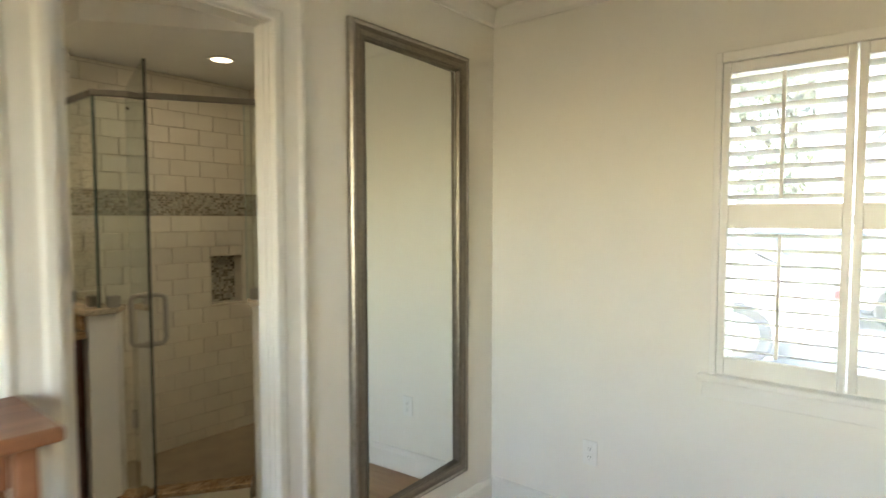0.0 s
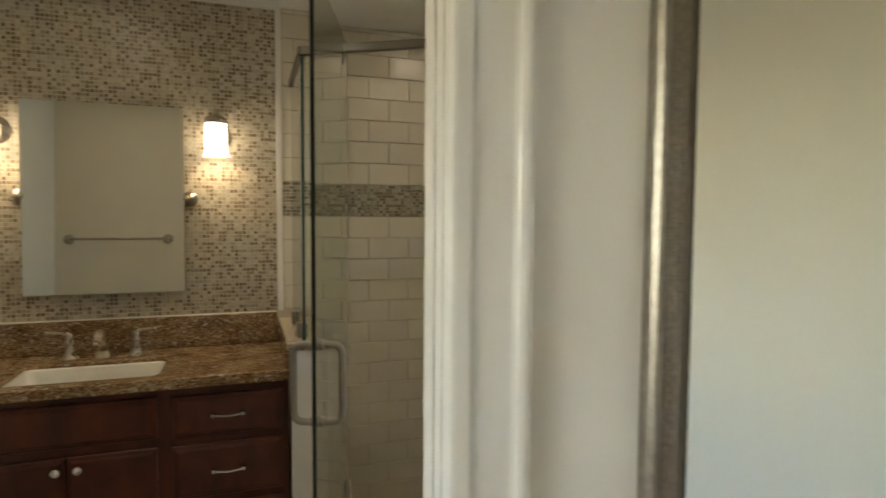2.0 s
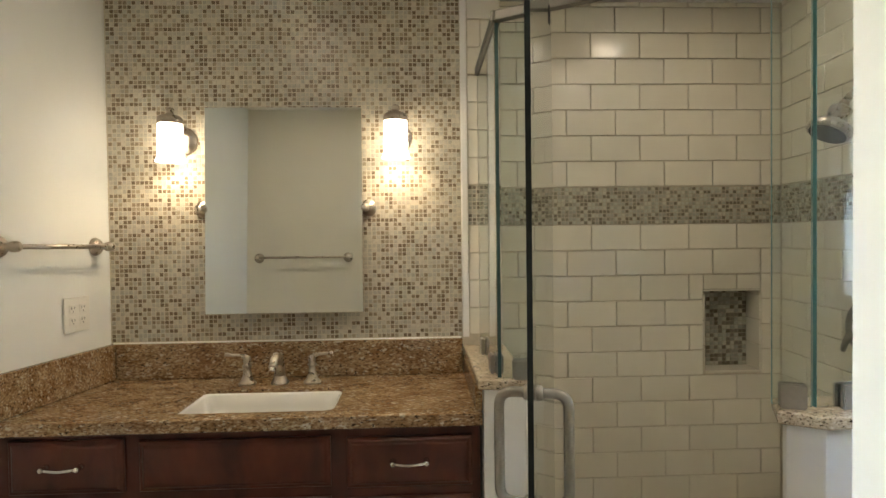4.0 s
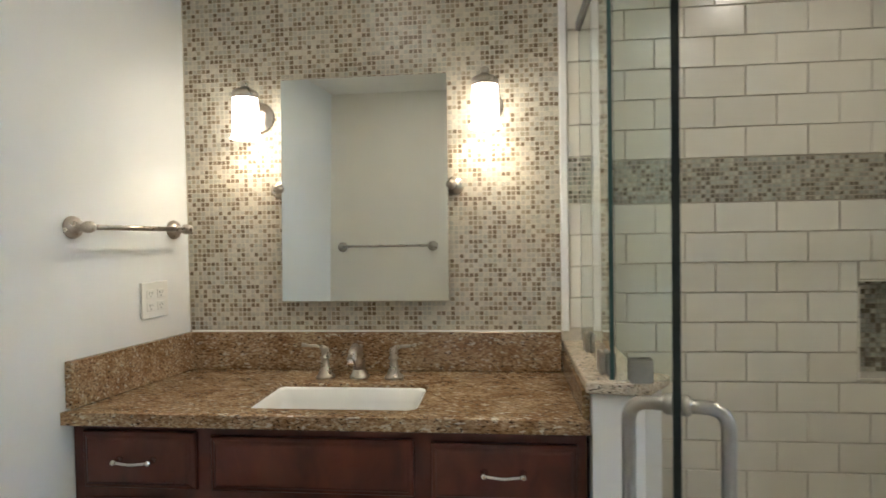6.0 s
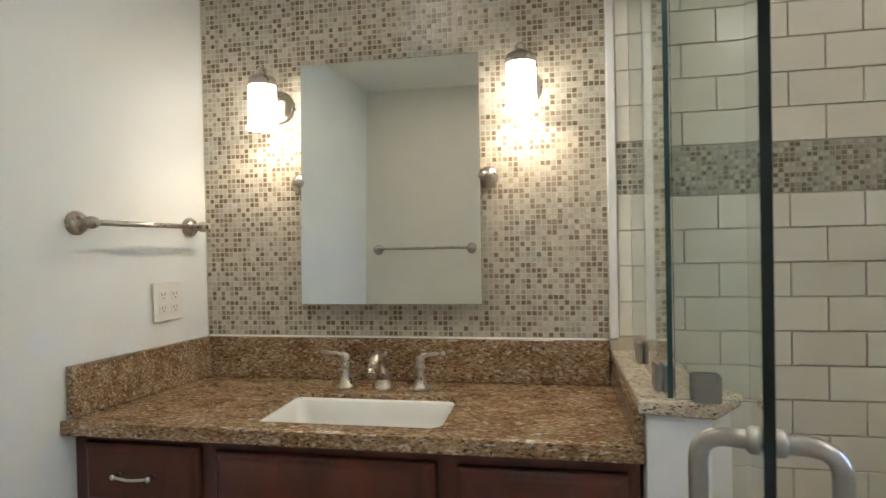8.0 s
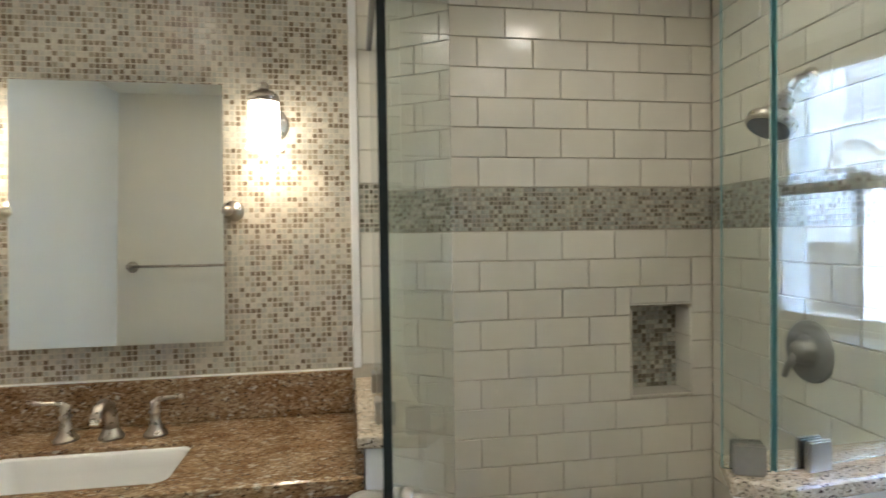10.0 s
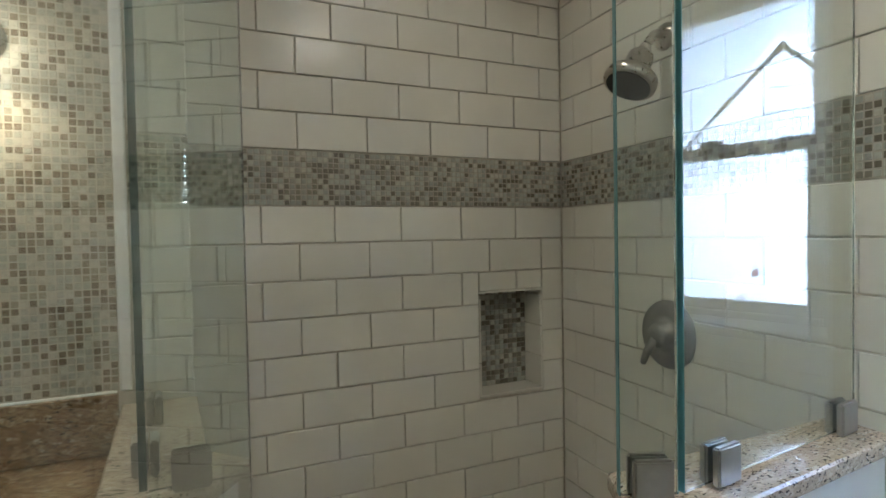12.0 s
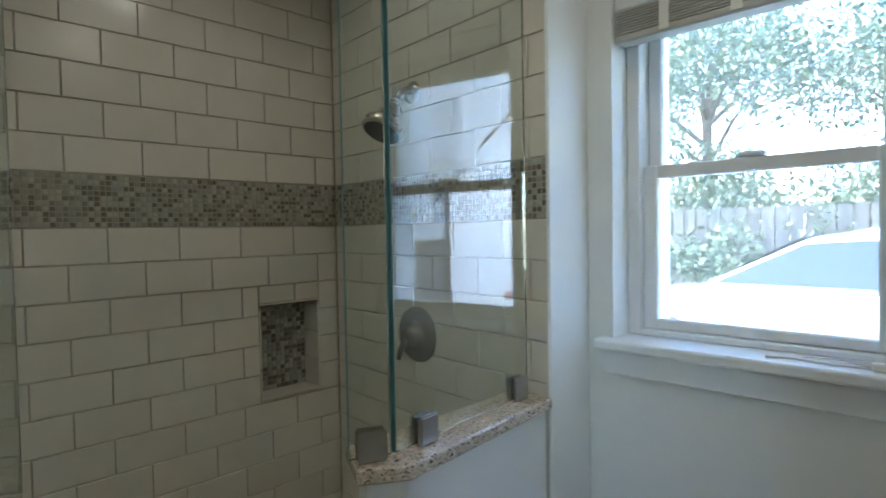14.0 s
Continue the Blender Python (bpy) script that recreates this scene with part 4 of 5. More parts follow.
def wall_pose(x, y, z, normal):
    n = Vector(normal).normalized()
    a = Vector((0, 0, 1)).cross(n)
    return Matrix(((a.x, 0, n.x, x), (a.y, 0, n.y, y), (0, 1, 0, z), (0, 0, 0, 1)))


outlet(wall_pose(0.283, y_left(0.283), 1.197, lw), 2, "white double outlet plate above the vanity top")
outlet(wall_pose(2.457, Y_WIN, 0.395, (0, -1, 0)), 1, "white duplex outlet low on the bedroom wall")

# ---- shower fittings ----
sh = thing("overhead_shower", "brushed nickel shower head on a bent arm", "shower head", (0.48, 0.912, 1.876))
R0 = Vector((0.480, 0.911, 1.876))
piece("flange", lathe([(0.034, 0), (0.034, 0.004), (0.026, 0.010), (0.014, 0.014)], Matrix.Translation((0.480, 0.9118, 1.876)) @ Matrix.Rotation(radians(90), 4, "X"), 22), "nickel", sh)
piece("arm", tube(round_path([R0, R0 + Vector((0.007, -0.042, 0.003)), R0 + Vector((0.011, -0.072, -0.032))], 0.018, 6), 0.0105, 14), "nickel", sh)
axis = Vector((0.03, -0.50, -0.86)).normalized()
q = (-axis).to_track_quat("Z", "Y").to_matrix().to_4x4()
hm = Matrix.Translation((0.495, 0.775, 1.738)) @ q
piece("head", lathe([(0.004, 0.0), (0.056, 0.0), (0.061, 0.003), (0.063, 0.009), (0.062, 0.024), (0.056, 0.030), (0.040, 0.034), (0.034, 0.037)], hm, 36), "nickel", sh)
piece("neck", lathe([(0.033, 0.036), (0.033, 0.040), (0.0315, 0.042), (0.0315, 0.084), (0.029, 0.090), (0.018, 0.094), (0.014, 0.102)], hm, 32), "nickel", sh)
piece("ball_joint", lathe([(0.006, 0.098), (0.013, 0.103), (0.0155, 0.110), (0.013, 0.118), (0.006, 0.122)], hm, 24), "nickel", sh)
piece("spray_face", lathe([(0.052, -0.002), (0.052, 0.001), (0.004, 0.001)], hm, 28), "dark_metal", sh)
valve = thing("shower_valve", "brushed nickel round shower valve with lever", "shower valve", (0.485, 0.911, 1.135))
vm = Matrix.Translation((0.485, 0.9112, 1.135)) @ Matrix.Rotation(radians(90), 4, "X")
piece("escutcheon", lathe([(0.086, 0), (0.086, 0.005), (0.080, 0.010), (0.050, 0.014), (0.034, 0.018), (0.031, 0.040), (0.026, 0.050), (0.010, 0.054)], vm, 32), "nickel_shaded", valve)
piece("lever", tube([(0.485, 0.866, 1.128), (0.463, 0.858, 1.092), (0.446, 0.862, 1.062)], 0.009, 12, None, [0.013, 0.010, 0.008]), "nickel_shaded", valve)



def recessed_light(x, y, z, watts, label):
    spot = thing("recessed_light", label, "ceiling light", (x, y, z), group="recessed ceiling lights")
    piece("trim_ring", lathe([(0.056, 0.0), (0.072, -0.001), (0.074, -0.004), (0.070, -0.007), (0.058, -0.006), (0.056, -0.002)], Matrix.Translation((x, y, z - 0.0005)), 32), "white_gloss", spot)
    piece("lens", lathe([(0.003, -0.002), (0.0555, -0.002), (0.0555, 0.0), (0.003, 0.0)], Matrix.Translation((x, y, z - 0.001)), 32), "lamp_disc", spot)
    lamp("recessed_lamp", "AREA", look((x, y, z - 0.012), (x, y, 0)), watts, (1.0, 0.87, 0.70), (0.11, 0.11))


recessed_light(0.550, 0.43, CEIL, 0.032, "lit round recessed ceiling light in the shower")
# out of view, placed to lift the mosaic top, counter and side wall
recessed_light(1.15, -1.00, BATH_CEIL, 0.048, "unseen round recessed ceiling light before the vanity")
# unseen light, added to brighten the wall and half wall below the window
recessed_light(1.50, 0.50, BATH_CEIL, 0.075, "unseen recessed ceiling light added before the bath window")

# ---- bedroom things ----
floor_mirror = thing("wall_mirror", "tall mirror in a hammered pewter frame hung on the wall", "mirror", (X_BED, 0.5, 0.246))
FY0, FY1, FZ0, FZ1, FW = 0.140, 0.867, 0.246, 2.205, 0.076
prof = [(0.0, 0.002), (0.0, 0.020), (0.006, 0.030), (0.013, 0.032), (0.018, 0.028), (0.021, 0.0265), (0.040, 0.030), (0.056, 0.027), (0.060, 0.025), (0.064, 0.027), (0.070, 0.024), (0.074, 0.016), (0.076, 0.008), (0.076, 0.002)]


def frame_band(name, pr, mat, label=""):
    bm = bmesh.new()
    rings = []
    for i, d in pr:
        rings.append([bm.verts.new((X_BED + d, a, b)) for a, b in ((FY0 + i, FZ0 + i), (FY1 - i, FZ0 + i), (FY1 - i, FZ1 - i), (FY0 + i, FZ1 - i))])
    for a, b in zip(rings, rings[1:]):
        for k in range(4):
            bm.faces.new((a[k], a[(k + 1) % 4], b[(k + 1) % 4], b[k]))
    piece(name, bm, mat, floor_mirror, label)


frame_band("outer_moulding", prof[:6], "pewter_smooth", "smooth dark outer moulding")
frame_band("hammered_band", prof[5:8], "pewter", "hammered pewter band")
frame_band("inner_lip", prof[7:], "pewter_dark", "smooth inner lip")
# hammered relief on the frame's broad band: many shallow dents
pm = M["pewter"]
pn, pl = pm.node_tree.nodes, pm.node_tree.links
vo = pn.new("ShaderNodeTexVoronoi")
vo.inputs["Scale"].default_value = 120
gp = pn.new("ShaderNodeNewGeometry")
mpp = pn.new("ShaderNodeMapping")
mpp.inputs["Scale"].default_value = (1, 0.40, 1.5)
pl.new(gp.outputs["Position"], mpp.inputs["Vector"])
pl.new(mpp.outputs["Vector"], vo.inputs["Vector"])
bpn = pn.new("ShaderNodeBump")
bpn.inputs["Strength"].default_value, bpn.inputs["Distance"].default_value = 0.5, 0.002
pl.new(vo.outputs["Distance"], bpn.inputs["Height"])
pl.new(bpn.outputs["Normal"], pn["Principled BSDF"].inputs["Normal"])
glass_bm = box(X_BED + 0.006, FY0 + 0.0765, FZ0 + 0.0765, X_BED + 0.013, FY1 - 0.0765, FZ1 - 0.0765)
pivot = Vector((X_BED + 0.012, (FY0 + FY1) / 2, (FZ0 + FZ1) / 2))
bmesh.ops.rotate(glass_bm, verts=glass_bm.verts[:], cent=pivot, matrix=Matrix.Rotation(radians(2.0), 3, "Z"))
bmesh.ops.rotate(glass_bm, verts=glass_bm.verts[:], cent=pivot, matrix=Matrix.Rotation(radians(-0.2), 3, "Y"))
piece("mirror_glass", glass_bm, "mirror", floor_mirror)

# shuttered window
win = tagged(new("window_1"), "white double shuttered bedroom window with sill", "window", kind="structure")
SY0, SY1 = 1.075, 1.103            # shutter thickness
part("window_frame", box(WX0 - 0.012, SY0 - 0.006, WZ0 - 0.005, WX0 + 0.012, Y_WIN - 0.0005, WZ1 + 0.028, bevel=0.003), "trim_white", win)
part("window_frame", box(WX1 - 0.012, SY0 - 0.006, WZ0 - 0.005, WX1 + 0.028, Y_WIN - 0.0005, WZ1 + 0.028, bevel=0.003), "trim_white", win)
part("window_frame", box(WX0 + 0.0125, SY0 - 0.006, WZ1 - 0.012, WX1 - 0.0125, Y_WIN - 0.0005, WZ1 + 0.028, bevel=0.003), "trim_white", win)
part("window_sill", box(WX0 - 0.052, 1.045, WZ0 - 0.032, WX1 + 0.085, Y_WIN - 0.0005, WZ0 - 0.006, bevel=0.008, segments=3), "trim_white", win)
part("apron", box(WX0 - 0.040, Y_WIN - 0.018, WZ0 - 0.105, WX1 + 0.055, Y_WIN - 0.0005, WZ0 - 0.033, bevel=0.005, segments=2), "trim_white", win)
mid = (WX0 + WX1) / 2
for x0, x1 in ((WX0 + 0.015, mid - 0.003), (mid + 0.003, WX1 - 0.015)):
    sh_p = tagged(new("shutter_panel"), "white plantation shutter panel with tilted slats", kind="")
    sh_p.parent = win
    part("stile", box(x0, SY0, WZ0, x0 + 0.026, SY1 - 0.001, WZ1 - 0.014, bevel=0.003), "trim_white", sh_p)
    part("stile", box(x1 - 0.026, SY0, WZ0, x1, SY1 - 0.001, WZ1 - 0.014, bevel=0.003), "trim_white", sh_p)
    for z0, z1 in ((WZ0, 0.930), (1.425, 1.515), (2.005, WZ1 - 0.014)):
        part("rail", box(x0 + 0.0262, SY0 + 0.001, z0, x1 - 0.0262, SY1 - 0.002, z1, bevel=0.003), "trim_white", sh_p)
    for z0, z1 in ((0.930, 1.425), (1.515, 2.005)):
        count = 9
        step = (z1 - z0) / count
        for k in range(count):
            zc = z0 + step * (k + 0.5)
            bm = bmesh.new()
            ca, sa = math.cos(radians(-13)), math.sin(radians(-13))
            ring = []
            for i in range(10):
                a = 2 * math.pi * i / 10
                u, v = 0.030 * math.cos(a), 0.0042 * math.sin(a)
                ring.append((u * ca - v * sa, u * sa + v * ca))
            r0 = [bm.verts.new((x0 + 0.0266, 1.090 + u, zc + v)) for u, v in ring]
            r1 = [bm.verts.new((x1 - 0.0266, 1.090 + u, zc + v)) for u, v in ring]
            for i in range(10):
                f = bm.faces.new((r0[i], r0[(i + 1) % 10], r1[(i + 1) % 10], r1[i]))
            bm.faces.new(r0)
            bm.faces.new(r1)
            part("slat", bm, "trim_white", sh_p)
        part("tilt_rod", box((x0 + x1) / 2 - 0.006, SY0 - 0.030, z0 + 0.02, (x0 + x1) / 2 + 0.006, SY0 - 0.019, z1 - 0.02, bevel=0.002), "trim_white", sh_p)
g = part("pane", box(WX0, 1.30, WZ0, WX1, 1.304, WZ1), "window_glass", win)
g.visible_shadow = False
part("sash", box(WX0, 1.285, 1.44, WX1, 1.32, 1.48), "vinyl", win)

# tall narrow table against the wall
tab = thing("side_table", "reddish brown wooden tall side table", "table", (2.08, -1.4, 0))
piece("tabletop", box(1.945, -1.92, 1.020, 2.262, -0.905, 1.052, bevel=0.008, segments=3), "table_wood", tab)
for x in (1.975, 2.215):
    for y in (-1.88, -0.965):
        piece("leg", box(x - 0.02, y - 0.02, 0.0, x + 0.02, y + 0.02, 1.0195, bevel=0.004), "table_wood", tab)
piece("apron", box(1.996, -1.86, 0.93, 2.194, -0.985, 1.0195, bevel=0.003), "table_wood", tab)

# ---- bathroom window ----
bw = tagged(new("window_2"), "white vinyl double hung bathroom window with raised blind", "window", kind="structure")
part("window_sill", box(BX0 - 0.038, 1.020, BZ0 - 0.024, BX1 + 0.075, 1.21, BZ0 + 0.004, bevel=0.008, segments=3), "vinyl", bw)
part("apron", box(BX0 - 0.020, Y_BATH - 0.016, BZ0 - 0.085, BX1 + 0.045, Y_BATH - 0.0005, BZ0 - 0.0245, bevel=0.003), "vinyl", bw)
MEET = 1.598
for x0, x1 in ((BX0 + 0.001, BX0 + 0.034), (BX1 - 0.034, BX1 - 0.001)):
    part("window_frame", box(x0, 1.138, BZ0 + 0.0045, x1, 1.27, BZ1 - 0.001, bevel=0.002), "vinyl", bw)
part("window_frame", box(BX0 + 0.0345, 1.138, BZ0 + 0.0045, BX1 - 0.0345, 1.27, BZ0 + 0.020, bevel=0.002), "vinyl", bw)


def sash(name, y, x0, x1, z0, z1, w, foot):
    s = tagged(new(name), kind="")
    s.parent = bw
    part("stile", box(x0, y, z0, x0 + w, y + 0.03, z1, bevel=0.003), "vinyl", s)
    part("stile", box(x1 - w, y, z0, x1, y + 0.03, z1, bevel=0.003), "vinyl", s)
    part("rail", box(x0 + w, y + 0.0005, z0, x1 - w, y + 0.0295, z0 + foot, bevel=0.003), "vinyl", s)
    part("rail", box(x0 + w, y + 0.0005, z1 - 0.032, x1 - w, y + 0.0295, z1, bevel=0.003), "vinyl", s)
    p = part("pane", box(x0 + w, y + 0.013, z0 + foot, x1 - w, y + 0.017, z1 - 0.032), "window_glass", s)
    p.visible_shadow = False


sash("lower_sash", 1.155, BX0 + 0.036, BX1 - 0.036, BZ0 + 0.021, MEET + 0.012, 0.036, 0.026)
sash("upper_sash", 1.190, BX0 + 0.036, BX1 - 0.036, MEET - 0.018, BZ1 - 0.002, 0.034, 0.030)
part("sash_lock", box(1.33, 1.150, MEET + 0.013, 1.39, 1.178, MEET + 0.026, bevel=0.004), "vinyl", bw)

cord = thing("charger_cable", "white charging cable and plug lying on the window sill", "cable", (1.62, 1.12, BZ0 + 0.006))
piece("cable", tube(round_path([(1.66, 1.120, BZ0 + 0.007), (1.50, 1.110, BZ0 + 0.007), (1.46, 1.085, BZ0 + 0.007), (1.50, 1.065, BZ0 + 0.007), (1.60, 1.060, BZ0 + 0.007)], 0.02, 6), 0.0022, 8), "plastic_white", cord)
piece("plug", box(1.600, 1.048, BZ0 + 0.0045, 1.640, 1.072, BZ0 + 0.020, bevel=0.004, segments=2), "plastic_white", cord)

blind = thing("window_blind", "grey horizontal blind drawn up to the window head", "blind", (1.36, 1.088, 1.90))
piece("head_rail", box(BX0 + 0.004, 1.068, BZ1 - 0.05, BX1 - 0.004, 1.113, BZ1 - 0.002, bevel=0.003), "vinyl", blind)
for k in range(9):
    piece("slat", box(BX0 + 0.006, 1.066, BZ1 - 0.058 - 0.0065 * k, BX1 - 0.006, 1.114, BZ1 - 0.0545 - 0.0065 * k), "blind", blind)
piece("bottom_rail", box(BX0 + 0.006, 1.064, BZ1 - 0.132, BX1 - 0.006, 1.116, BZ1 - 0.112, bevel=0.004), "blind", blind)
for x in (1.20, 1.36, 1.52):
    piece("ladder_tape", box(x - 0.012, 1.061, BZ1 - 0.125, x + 0.012, 1.063, BZ1 - 0.05), "plastic_white", blind)
cord = thing("blind_cord", "white blind cord lying on the window sill", "cord", (1.5, 1.100, BZ0 + 0.008))
piece("cord", tube([(1.42, 1.050, BZ0 + 0.008), (1.47, 1.070, BZ0 + 0.008), (1.54, 1.050, BZ0 + 0.008), (1.60, 1.080, BZ0 + 0.008), (1.55, 1.100, BZ0 + 0.008)], 0.0025, 8), "plastic_white", cord)

# ---- outside ----
GZ = -0.06
setting("ground", box(-120, Y_OUT + 0.02, GZ - 0.2, 160, 200, GZ), "lawn", "mown grass yard", "ground")
setting("road", box(-60, 3.6, GZ + 0.004, 60, 10.0, GZ + 0.02), "asphalt", "pale concrete drive", "drive")


def leaf_cloud(bm, center, radius, count, rng, size=0.16):
    for _ in range(count):
        d = Vector((rng.gauss(0, 1), rng.gauss(0, 1), rng.gauss(0, 0.8)))
        d = d.normalized() * radius * (rng.random() ** 0.35)
        c = Vector(center) + d
        u = Vector((rng.gauss(0, 1), rng.gauss(0, 1), rng.gauss(0, 1))).normalized()
        v = u.cross(Vector((rng.gauss(0, 1), rng.gauss(0, 1), rng.gauss(0, 1)))).normalized()
        s = size * rng.uniform(0.6, 1.4)
        bm.faces.new([bm.verts.new(c + u * s), bm.verts.new(c + v * s * 0.5), bm.verts.new(c - u * s), bm.verts.new(c - v * s * 0.5)])


def tree(x, y, height, spread, seed):
    rng = random.Random(seed)
    t = thing("tree", "leafy green tree with spreading limbs", "tree", (x, y, GZ), group="trees behind the drive")
    bm = tube([(x, y, GZ), (x + 0.1, y, GZ + height * 0.25), (x + 0.05, y + 0.1, GZ + height * 0.5), (x + 0.2, y, GZ + height * 0.85)], 0.2, 10, None, [0.24, 0.19, 0.14, 0.04])
    piece("trunk", bm, "bark", t)
    crown = bmesh.new()
    limbs = bmesh.new()
    for k in range(9):
        a = 2 * math.pi * k / 9 + rng.uniform(-0.3, 0.3)
        h0 = height * rng.uniform(0.28, 0.6)
        r = spread * rng.uniform(0.5, 1.0)
        tip = (x + r * math.cos(a), y + r * math.sin(a), GZ + h0 + height * rng.uniform(0.12, 0.38))
        tube([(x + 0.08, y, GZ + h0), ((x + tip[0]) / 2, (y + tip[1]) / 2, GZ + h0 + 0.5 * (tip[2] - GZ - h0) + 0.2), tip], 0.06, 6, limbs, [0.08, 0.05, 0.015])
        leaf_cloud(crown, tip, spread * 0.42, 700, rng, 0.10)
    leaf_cloud(crown, (x, y, GZ + height * 0.85), spread * 0.6, 1300, rng, 0.10)
    piece("limb", limbs, "bark", t)
    piece("crown", crown, "leaf", t)


tree(-4.6, 17.0, 8.0, 3.4, 1)
tree(0.6, 19.5, 8.5, 3.6, 2)
tree(-9.5, 20.5, 9.0, 3.8, 3)
tree(5.0, 22.0, 8.0, 3.4, 4)


def bush(x, y, r, seed):
    rng = random.Random(seed)
    t = thing("bush", "loose green shrub by the fence", "bush", (x, y, GZ), group="shrubs by the fence")
    bm = bmesh.new()
    for k in range(5):
        leaf_cloud(bm, (x + rng.uniform(-r, r) * 0.6, y + rng.uniform(-0.3, 0.3), GZ + r * rng.uniform(0.35, 0.9)), r * 0.5, int(120 * max(1, r) ** 1.8), rng, 0.09)
    piece("foliage", bm, "leaf", t)
    sb = bmesh.new()
    for k in range(5):
        tube([(x, y, GZ), (x + rng.uniform(-r, r) * 0.5, y, GZ + r)], 0.02, 5, sb, [0.025, 0.008])
    piece("stem", sb, "bark", t)


for i, (bx, by, br) in enumerate(((-4.8, 13.2, 1.1), (-2.9, 13.5, 1.3), (-0.9, 13.1, 1.0), (1.4, 13.4, 1.2), (-6.2, 15.9, 2.6), (-4.0, 16.1, 2.9), (-1.9, 15.8, 2.7), (0.4, 16.2, 2.8))):
    bush(bx, by, br, 20 + i)

fence = thing("fence", "weathered wooden board fence", "fence", (-3, 14.6, GZ))
for k in range(46):
    piece("board", box(-9 + k * 0.30, 14.6, GZ, -9 + k * 0.30 + 0.27, 14.63, GZ + 1.95, bevel=0.004), "fence_wood", fence)
piece("rail", box(-9, 14.631, GZ + 0.4, 4.8, 14.67, GZ + 0.5), "fence_wood", fence)
piece("rail", box(-9, 14.631, GZ + 1.3, 4.8, 14.67, GZ + 1.4), "fence_wood", fence)


def car(x, y, turn, label, size=1.0):
    """A pale saloon; local x is its length, front towards -x."""
    t = new("car")
    tagged(t, label, "car", "parked cars")
    t.matrix_world = Matrix.Translation((x, y, GZ + 0.02)) @ Matrix.Rotation(turn, 4, "Z") @ Matrix.Scale(size, 4)
    side = [(-2.2, 0.30), (-2.24, 0.55), (-2.1, 0.78), (-1.1, 0.92), (-0.95, 0.95), (1.35, 0.98), (2.1, 0.95), (2.25, 0.70), (2.22, 0.30)]
    cabin = [(-1.15, 0.93), (-0.30, 1.38), (0.15, 1.46), (0.95, 1.42), (1.75, 0.97)]

    def loft(outline, w0, w1, taper):
        bm = bmesh.new()
        zs = [p[1] for p in outline]
        lo, hi = min(zs), max(zs)
        rows = []
        for s in (-1, -0.55, 0.55, 1):
            rows.append([bm.verts.new((px * (1.0 if abs(s) < 1 else 0.985), s * (w0 + (w1 - w0) * ((pz - lo) / (hi - lo))) , pz - (taper if abs(s) == 1 else 0) * ((pz - lo) / (hi - lo)))) for px, pz in outline])
        k = len(outline)
        for a, b in zip(rows, rows[1:]):
            for i in range(k):
                bm.faces.new((a[i], a[(i + 1) % k], b[(i + 1) % k], b[i]))
        bm.faces.new(rows[0])
        bm.faces.new(rows[-1])
        bmesh.ops.recalc_face_normals(bm, faces=bm.faces[:])
        bmesh.ops.bevel(bm, geom=bm.edges[:], offset=0.03, segments=2, affect="EDGES")
        return bm

    part("body", loft(side, 0.88, 0.84, 0.03), "car_paint", t)
    part("roof", loft(cabin, 0.80, 0.60, 0.02), "car_paint", t)
    for s in (-1, 1):
        for pts in ([(-0.95, 0.99), (-0.28, 1.33), (0.30, 1.37), (0.30, 0.99)], [(0.38, 0.99), (0.38, 1.37), (0.92, 1.34), (1.45, 1.01)]):
            bm = bmesh.new()
            f0 = [bm.verts.new((px, s * (0.79 - 0.40 * (pz - 0.97)), pz)) for px, pz in pts]
            f1 = [bm.verts.new((px, s * (0.825 - 0.40 * (pz - 0.97)), pz)) for px, pz in pts]
            for i in range(4):
                bm.faces.new((f0[i], f0[(i + 1) % 4], f1[(i + 1) % 4], f1[i]))
            bm.faces.new(f0)
            bm.faces.new(f1)
            part("side_window", bm, "car_glass", t)
        for wx in (-1.38, 1.38):
            w = part("wheel", lathe([(0.31, 0), (0.33, 0.03), (0.33, 0.17), (0.31, 0.2)], Matrix.Translation((wx, s * 0.90 - (0.1 if s > 0 else -0.1) - 0.1, 0.33)) @ AXIS_Y, 24), "tyre", t)
            part("rim", lathe([(0.02, 0), (0.21, 0.0), (0.22, 0.012), (0.10, 0.02), (0.03, 0.03)], Matrix.Translation((wx, s * 0.90, 0.33)) @ (AXIS_Y if s > 0 else AXIS_Y @ Matrix.Rotation(math.pi, 4, "X")), 20), "steel", w)
        part("tail_light", box(2.18, s * 0.80 - 0.05, 0.74, 2.255, s * 0.80 + 0.05, 0.84, bevel=0.02), "tail_red", t)
    bm = bmesh.new()
    for px0, pz0, px1, pz1, w in ((-1.07, 0.985, -0.34, 1.375, 0.62), (1.02, 1.395, 1.66, 1.03, 0.60)):
        vs = [bm.verts.new(p) for p in ((px0 + (-0.02 if px0 < 0 else 0.03), -w, pz0), (px0 + (-0.02 if px0 < 0 else 0.03), w, pz0), (px1 + (-0.02 if px0 < 0 else 0.03), w * 0.85, pz1), (px1 + (-0.02 if px0 < 0 else 0.03), -w * 0.85, pz1))]
        bm.faces.new(vs)
    part("windscreen", bm, "car_glass", t)


car(0.85, 5.9, 0.0, "white parked saloon car on the drive")
car(2.0, 8.6, 0.25, "pale parked car beside the white house")


